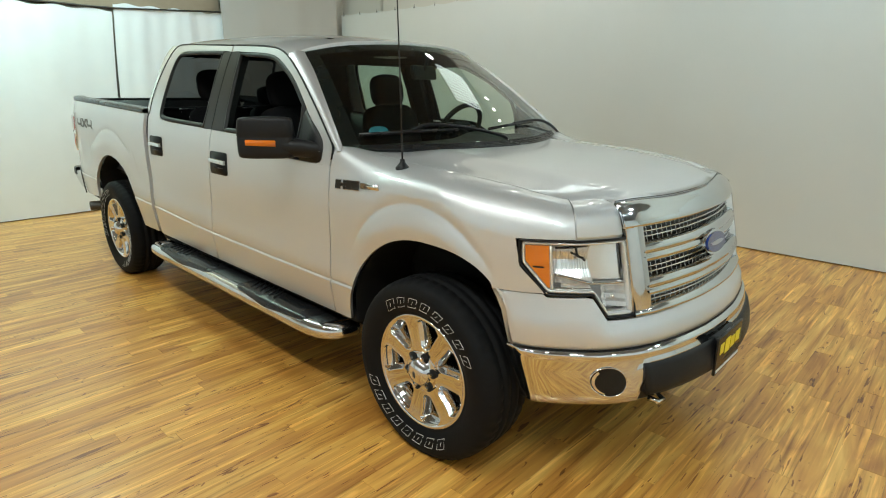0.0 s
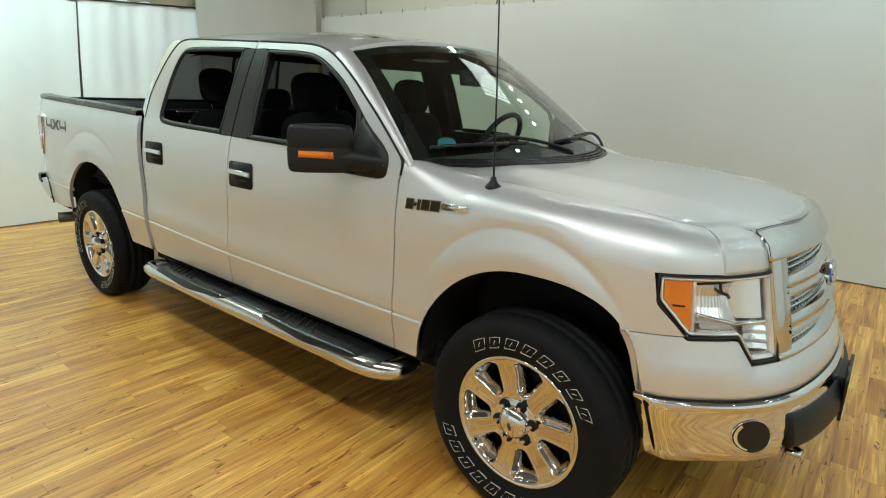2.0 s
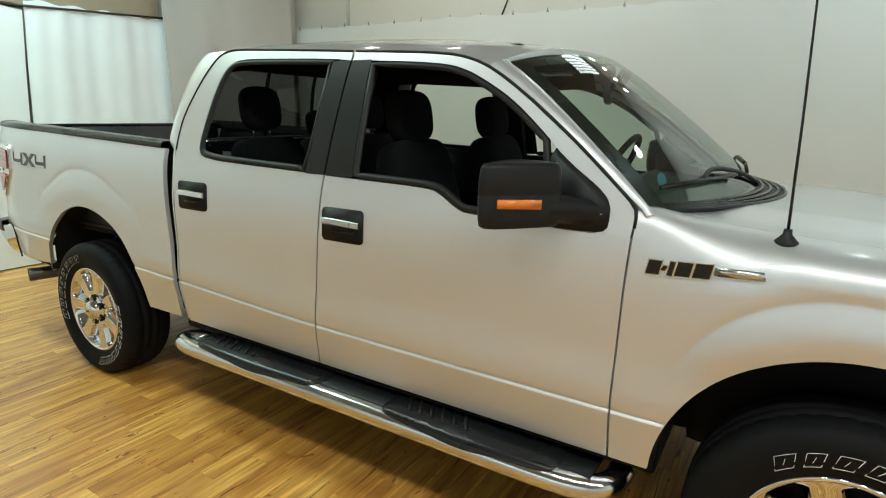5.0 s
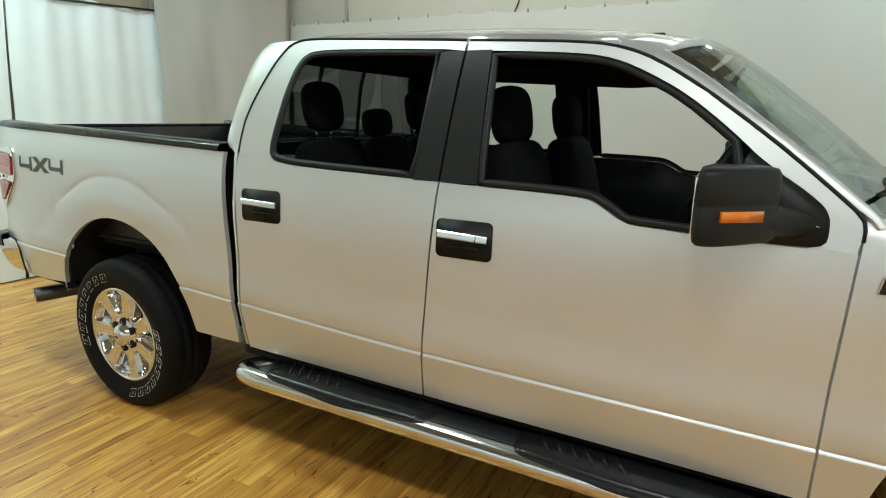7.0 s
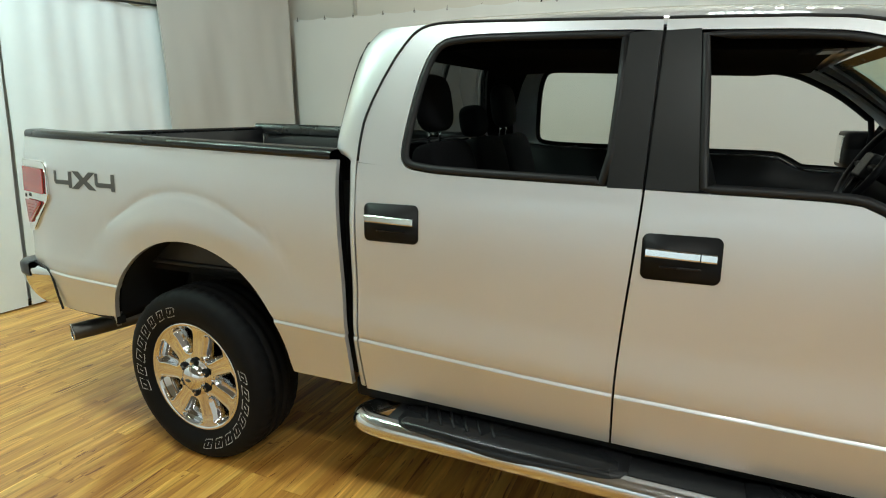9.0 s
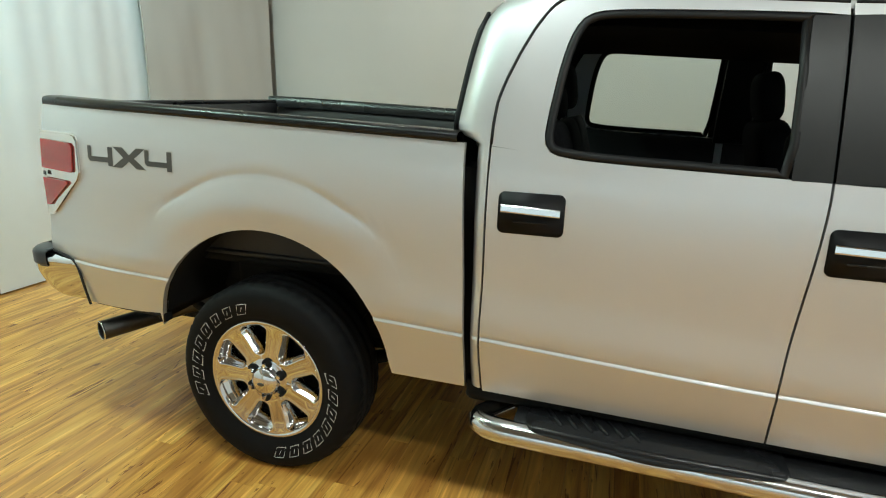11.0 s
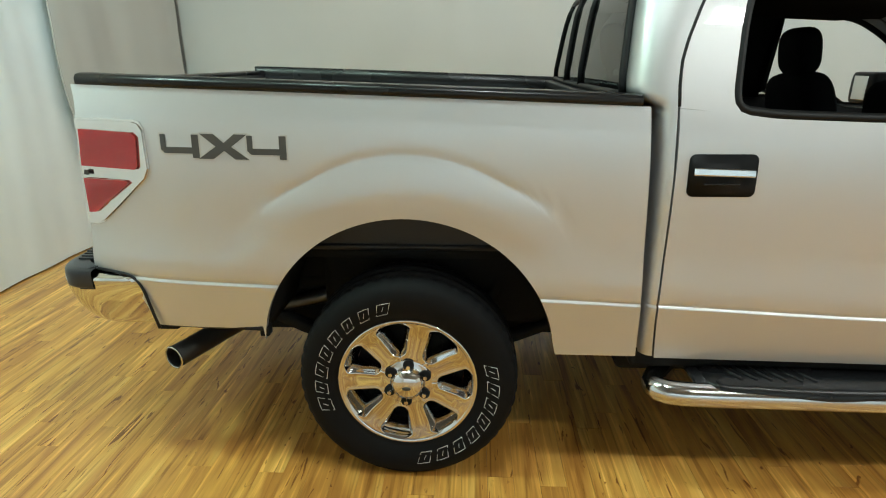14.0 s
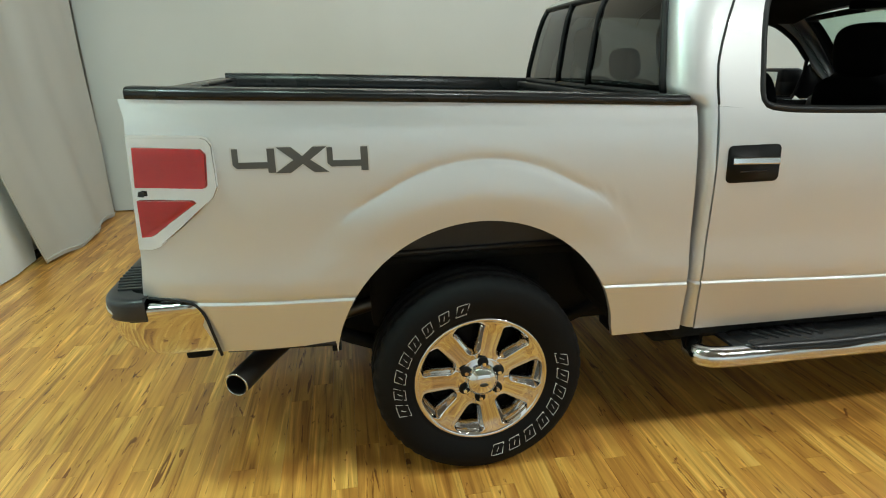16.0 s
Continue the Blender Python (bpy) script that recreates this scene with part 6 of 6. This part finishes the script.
# ---- wheels ----
def wheel():
    """One road wheel at the origin, its outer face towards -y."""
    wh = new("wheel")
    wh.parent = truck
    tagged(wh, "chrome seven-spoke wheel with a black white-lettered tyre")
    half = [(.232, -.098), (.240, -.108), (.252, -.116), (.262, -.1165), (.270, -.122), (.300, -.134), (.335, -.1385), (.365, -.133), (.383, -.122), (.394, -.106), (.4005, -.085),
            (.4025, -.055), (.3945, -.052), (.3945, -.044), (.403, -.041), (.4035, -.012), (.395, -.009)]
    prof = half + [(r, -y) for r, y in reversed(half)]
    bm = bmesh.new()
    n = 144
    rings = []
    for r, y in prof:
        ring = []
        for k in range(n):
            a = 2 * math.pi * k / n
            rr = r
            if .38 < r and abs(y) > .05:
                rr -= .0055 * (1 if (k % 3 == 0) else 0) * smooth(.38, .394, r)
            z = rr * math.sin(a)
            ring.append(bm.verts.new((rr * math.cos(a), y, z)))
        rings.append(ring)
    for a, b in zip(rings, rings[1:]):
        for k in range(n):
            bm.faces.new((a[k], a[(k + 1) % n], b[(k + 1) % n], b[k]))
    bmesh.ops.recalc_face_normals(bm, faces=bm.faces[:])
    part("tyre", bm, RUBBER, wh, "black off-road tyre with white outlined lettering")
    # raised outlined lettering as plain hollow blocks
    wide = (1.16, .96, 1.08, 1.0, .98, .84, .86, .98)
    for start in (200, 17):
        for k in range(8):
            a0 = radians(start - 13.0 * k)
            w = wide[k] if start > 100 else 1.0

            def at(t, r):
                ang = a0 - (t - .5) * w * radians(10.0) - radians(5) - (r - .311) * .9
                yy = float(np.interp(r, [.27, .300, .335], [-.122, -.134, -.1385])) - .0008
                return (r * math.cos(ang), yy, r * math.sin(ang))
            shape = [(0, .290), (.80, .290), (.92, .332), (.12, .332)]
            bm = bmesh.new()
            tube(bm, [at(t, r) for t, r in refine(shape, .25) + shape[:1]], .0011, 4)
            tube(bm, [at(t, r) for t, r in ((.40, .303), (.52, .319))], .0010, 4)
            part("raised_block", bm, WHITE_RUBBER, wh)
    # rim
    bm = bmesh.new()
    lathe(bm, [(.226, -.060), (.232, -.102), (.240, -.114), (.248, -.1185), (.2545, -.117), (.2555, -.110), (.250, -.100)], 72)
    part("rim_lip", bm, WHEEL_CHROME, wh)
    bm = bmesh.new()
    lathe(bm, [(.236, -.104), (.2325, -.098), (.222, -.082), (.210, -.060), (.203, -.03)], 56)
    part("rim_barrel", bm, WHEEL_CHROME, wh)
    # near-black barrel and disc carry the spoke pockets' shade in their colour
    bm = bmesh.new()
    lathe(bm, [(.203, -.03), (.202, -.015), (.20, .09)], 48)
    part("inner_barrel", bm, NEAR_BLACK, wh)
    bm = bmesh.new()
    lathe(bm, [(.0, -.004), (.165, -.004), (.17, .0), (.17, .02)], 40)
    part("brake_disc", bm, NEAR_BLACK, wh)
    bm = bmesh.new()
    lathe(bm, [(.165, .0), (.203, .0), (.204, .04)], 40)
    part("wheel_dark", bm, NEAR_BLACK, wh)
    def spoke_half(r):
        """Half width of a spoke at the radius r: it widens into the band at the rim and the plate at the hub."""
        full = r * math.tan(math.pi / 7)
        h = .031 + .006 * smooth(.11, .20, r)
        out = max(0.0, (r - .214) / .018)
        if out > 0:
            h += (full - h) * (1 - math.sqrt(max(0.0, 1 - min(1, out) ** 2)))
        near = max(0.0, (.122 - r) / .022)
        if near > 0:
            h = min(full, h + (full - h) * (1 - math.sqrt(max(0.0, 1 - min(1, near) ** 2))))
        return min(h, full), full
    face = curve([(.060, -.100), (.085, -.104), (.130, -.1035), (.188, -.1045), (.214, -.109), (.236, -.1120), (.240, -.1122)])
    for k in range(7):
        bm = bmesh.new()
        rows = []
        for r in [.065, .080, .092, .098, .102, .106, .111, .117, .123, .14, .16, .18, .195, .206, .214, .219, .223, .2265, .229, .2305, .2315, .2321, .236, .2395]:
            hw, full = spoke_half(r)
            half = [(0, -.0015), (.40 * hw, -.001), (.72 * hw, 0), (.80 * hw, -.0015), (.90 * hw, -.0015), (.96 * hw, .0005), (hw, .004), (min(full, hw + .004), .009), (min(full, hw + .010), .020), (min(full, hw + .016), .038), (min(full, hw + .019), .075)]
            flat = [(q, o) if hw < full - 1e-4 or o < .003 else (full, .0) for q, o in half]
            rows.append([(r, face(r) + o, -q) for q, o in reversed(flat)] + [(r, face(r) + o, q) for q, o in flat[1:]])
        sheet(bm, rows)
        bmesh.ops.recalc_face_normals(bm, faces=bm.faces[:])
        bmesh.ops.rotate(bm, verts=bm.verts[:], matrix=Euler((0, -2 * math.pi * (k + .503) / 7, 0)).to_matrix())
        part("spoke", bm, WHEEL_CHROME, wh)
    bm = bmesh.new()
    lathe(bm, [(.102, -.05), (.100, -.090), (.094, -.102), (.084, -.107), (.066, -.108), (.062, -.112), (.059, -.124), (.050, -.137), (.034, -.146), (.018, -.150), (.0, -.151)], 48)
    hub = part("hub_cap", bm, WHEEL_CHROME, wh)
    bm = bmesh.new()
    pts = [(.016 * math.cos(a), .0075 * math.sin(a)) for a in span(0, 2 * math.pi, 21)[:-1]]
    prism(bm, pts, .0015, lambda a, b, d: (a, -.1500 - d, b))
    part("cap_mark", bm, STEEL, hub)
    for k in range(6):
        a = 2 * math.pi * (k + .43) / 6
        bm = bmesh.new()
        bmesh.ops.create_cone(bm, cap_ends=True, radius1=.0205, radius2=.0205, depth=.008, segments=16, matrix=pose(.073 * math.cos(a), -.1105, .073 * math.sin(a), 90))
        part("lug_recess", bm, NEAR_BLACK, wh)
        bm = bmesh.new()
        bmesh.ops.create_cone(bm, cap_ends=True, radius1=.0100, radius2=.008, depth=.022, segments=6, matrix=pose(.073 * math.cos(a), -.120, .073 * math.sin(a), 90))
        part("lug_nut", bm, CHROME, wh, shade=False)
    return wh


front_end()
tail_end()
steps_and_under()
WHEEL = wheel()
WHEEL.matrix_basis = pose(-3.667, -.853, .384, 0, 0, 0)
copy_thing(WHEEL, pose(0, -.853, .384, 0, 75, 0))
copy_thing(WHEEL, pose(-3.667, .853, .384, 0, 20, 180))
copy_thing(WHEEL, pose(0, .853, .384, 0, 50, 180))
for _w in [o for o in truck.children if o.name.startswith("wheel") and o.type == "EMPTY"]:
    _w.location.z = .391


# ---- cabin ----
def cabin():
    def pillow(bm, hx, hy, hz, m, e=.55, top=1.0):
        """A stuffed, rounded cushion of half sizes hx, hy, hz; narrower at the top by the factor top."""
        def sp(v):
            return math.copysign(abs(v) ** e, v)
        rows = []
        for la in span(-math.pi / 2, math.pi / 2, 15):
            row = []
            for lo in span(0, 2 * math.pi, 29):
                z = sp(math.sin(la))
                k = 1 + (top - 1) * (z + 1) / 2
                row.append(m @ Vector((hx * sp(math.cos(la)) * sp(math.cos(lo)), hy * k * sp(math.cos(la)) * sp(math.sin(lo)), hz * z)))
            rows.append(row)
        sheet(bm, rows)
        bmesh.ops.remove_doubles(bm, verts=bm.verts[:], dist=1e-5)
        bmesh.ops.recalc_face_normals(bm, faces=bm.faces[:])

    def headrest(x, y, z, hx, hy, hz, parent, lean):
        bm = bmesh.new()
        pillow(bm, hx, hy, hz, pose(x, y, z, 0, lean, 0), .62)
        hr = part("headrest", bm, FABRIC_DARK, parent)
        for q in (-.055, .055):
            bm = bmesh.new()
            tube(bm, [(x, y + q, z - hz - .05), (x, y + q, z - hz + .03)], .006, 6)
            part("headrest_post", bm, CHROME, hr)

    def seat(x, y):
        st = new("seat")
        st.parent = truck
        tagged(st, "black cloth seat with a headrest")
        bm = bmesh.new()
        pillow(bm, .27, .26, .09, pose(x + .23, y, .865), .4)
        part("seat_cushion", bm, FABRIC_DARK, st)
        bm = bmesh.new()
        pillow(bm, .085, .265, .31, pose(x - .085, y, 1.13, 0, -14, 0), .40, .86)
        part("seat_back", bm, FABRIC_DARK, st)
        headrest(x - .165, y, 1.535, .062, .142, .118, st, -8)
    seat(-1.60, -.42)
    seat(-1.60, .42)
    rear = new("rear_bench")
    rear.parent = truck
    tagged(rear, "black cloth rear bench with three headrests")
    bm = bmesh.new()
    pillow(bm, .25, .70, .085, pose(-2.32, 0, .88), .35)
    part("bench_cushion", bm, FABRIC_DARK, rear)
    for y, hw in ((-.46, .235), (0, .22), (.46, .235)):
        bm = bmesh.new()
        pillow(bm, .065, hw, .27, pose(-2.62, y, 1.15, 0, -13, 0), .35, .95)
        part("bench_back", bm, FABRIC_DARK, rear)
    for y, z, hz in ((-.46, 1.565, .115), (0, 1.49, .075), (.46, 1.565, .115)):
        headrest(-2.71, y, z, .05, .125 if y else .11, hz, rear, -8)
    # dashboard
    bm = bmesh.new()
    rows = []
    for y in span(-.80, .80, 25):
        hump = .035 * math.exp(-((y - .40) / .20) ** 4)
        rows.append([(x + .14 * (1 - (y / .8) ** 2) * (1 if x > -.7 else .2), y, z + hump * k) for x, z, k in
                     ((-.58, 1.22, 0), (-.66, 1.24, 0), (-.78, 1.255, .3), (-.86, 1.255, 1), (-.91, 1.235, 1), (-.93, 1.18, .6), (-.93, 1.0, 0), (-.90, .85, 0), (-.86, .70, 0))])
    sheet(bm, rows)
    dash = part("dashboard", bm, BLACK_PLASTIC, truck, "black moulded dashboard")
    bm = bmesh.new()
    box(bm, -1.75, -.90, -.13, .13, .60, 1.02, .04, 3)
    part("center_console", bm, BLACK_PLASTIC, truck)
    sw = new("steering_wheel")
    sw.parent = truck
    m = pose(-1.02, .40, 1.285, 0, -62, 0)
    bm = bmesh.new()
    tube(bm, [(.19 * math.cos(a), .19 * math.sin(a), 0) for a in span(0, 2 * math.pi, 41)], .0165, 10, caps=False)
    bmesh.ops.transform(bm, matrix=m, verts=bm.verts[:])
    part("wheel_rim", bm, BLACK_PLASTIC, sw)
    bm = bmesh.new()
    box(bm, -.06, .06, -.075, .075, -.03, .02, .02, 3)
    tube(bm, [(0, -.18, -.005), (0, -.06, .0)], .016, 8)
    tube(bm, [(0, .18, -.005), (0, .06, .0)], .016, 8)
    tube(bm, [(-.18, 0, -.005), (-.05, 0, .0)], .016, 8)
    tube(bm, [(0, 0, -.02), (0, 0, -.22)], .035, 10)
    bmesh.ops.transform(bm, matrix=m, verts=bm.verts[:])
    part("wheel_hub", bm, BLACK_PLASTIC, sw)
    # rear-view mirror
    bm = bmesh.new()
    box(bm, -.015, .015, -.13, .13, -.04, .04, .014, 3)
    bmesh.ops.transform(bm, matrix=pose(-1.0, .05, 1.645, 0, -8, 14), verts=bm.verts[:])
    rm = part("rear_view_mirror", bm, BLACK_PLASTIC, truck, "black rear-view mirror behind the windshield")
    bm = bmesh.new()
    tube(bm, [(-.99, .05, 1.66), (-.94, .03, 1.74)], .010, 8)
    part("mirror_stalk", bm, BLACK_PLASTIC, rm)
    # tag on the dashboard
    bm = bmesh.new()
    prism(bm, soften([(-.06, -.012), (.06, -.012), (.062, .008), (.035, .024), (-.035, .024), (-.062, .008)], 1, True), .002, lambda a, b, d: (-.60 - b * .4 + d, -.655 + a, 1.348 + b))
    part("paper_tag", bm, TEAL_PAPER, dash, "teal paper tag behind the windshield", shade=False)
    # wipers
    for pivot, top, b0, b1 in (((-.362, .06, 1.290), (-.490, -.44, 1.380), (-.575, -.795, 1.340), (-.418, -.28, 1.350)),
                               ((-.545, .87, 1.268), (-.485, .52, 1.372), (-.392, -.06, 1.345), (-.465, .45, 1.366))):
        bm = bmesh.new()
        pv, tp = Vector(pivot), Vector(top)
        blade_mid = (Vector(b0) + Vector(b1)) / 2 + Vector((.008, 0, .008))
        tube(bm, soften([pv + Vector((.01, 0, -.02)), pv + Vector((0, 0, .012)), pv.lerp(tp, .5) + Vector((.012, 0, .022)), tp + Vector((.008, 0, .004)), blade_mid], 2), .0085, 8)
        wp = part("wiper_arm", bm, BLACK_PLASTIC, truck, "black windshield wiper")
        bm = bmesh.new()
        tube(bm, [Vector(b0), Vector(b0).lerp(Vector(b1), .5) + Vector((.012, 0, .004)), Vector(b1)], .0080, 6)
        part("wiper_blade", bm, BLACK_GLOSS, wp)
    # whip antenna
    bm = bmesh.new()
    lathe(bm, [(.0, .034), (.010, .034), (.012, .020), (.022, .008), (.030, .0), (.030, -.012)], 20)
    bmesh.ops.rotate(bm, verts=bm.verts[:], matrix=Euler((radians(90), 0, 0)).to_matrix())
    bmesh.ops.translate(bm, verts=bm.verts[:], vec=(-.230, -.842, 1.226))
    an = part("antenna_base", bm, BLACK_PLASTIC, truck, "black rubber foot of a whip antenna")
    bm = bmesh.new()
    tube(bm, [(-.230, -.842, 1.25), (-.236, -.842, 1.55), (-.246, -.843, 1.86), (-.252, -.843, 2.02)], [.0042, .0034, .0028, .0022], 8)
    part("antenna_whip", bm, BLACK_GLOSS, an)


cabin()


# ---- the plank floor ----
def plank_floor():
    bm = bmesh.new()
    box(bm, -7.05, 7.0, -11.2, 4.1, -.12, -.014)
    fl = tagged(part("floor", bm, GROOVE, shade=False), "varnished honey-coloured plank floor", "floor", kind="structure")
    rnd = random.Random(11)
    width, gap, cham = .098, .0003, .0007
    rest_v, rest_f = [], []
    count = 0

    def plank(x0, x1, y0, y1):
        a = [(x0, y0, -.014), (x1, y0, -.014), (x1, y1, -.014), (x0, y1, -.014)]
        b = [(x0, y0, -cham), (x1, y0, -cham), (x1, y1, -cham), (x0, y1, -cham)]
        c = [(x0 + cham, y0 + cham, 0), (x1 - cham, y0 + cham, 0), (x1 - cham, y1 - cham, 0), (x0 + cham, y1 - cham, 0)]
        f = []
        for lo, hi in ((0, 4), (4, 8)):
            for k in range(4):
                f.append((lo + k, lo + (k + 1) % 4, hi + (k + 1) % 4, hi + k))
        f.append((8, 9, 10, 11))
        return a + b + c, f
    x = -6.80
    while x < 6.75:
        y = -10.95 - rnd.uniform(0, 1.0)
        while y < 3.86:
            ln = rnd.choice((.38, .55, .72, .9, 1.1, 1.22)) * rnd.uniform(.9, 1.1)
            y1 = min(y + ln, 3.86)
            if y1 > -10.95:
                v, f = plank(x + gap, x + width - gap, max(y, -10.95) + gap, y1 - gap)
                near = -6.0 < x < -1.6 and y > -2.2 and y1 < 1.3 and count < 300
                if near:
                    me = bpy.data.meshes.new("plank")
                    me.from_pydata(v, [], f)
                    me.materials.append(FLOOR_WOOD)
                    ob = new("plank", me)
                    ob.parent = fl
                    count += 1
                else:
                    o = len(rest_v)
                    rest_v.extend(v)
                    rest_f.extend(tuple(i + o for i in q) for q in f)
            y = y1
        x += width
    me = bpy.data.meshes.new("planks")
    me.from_pydata(rest_v, [], rest_f)
    me.materials.append(FLOOR_WOOD)
    ob = new("planks", me)
    ob.parent = fl
    tagged(ob, kind="stuff")


plank_floor()
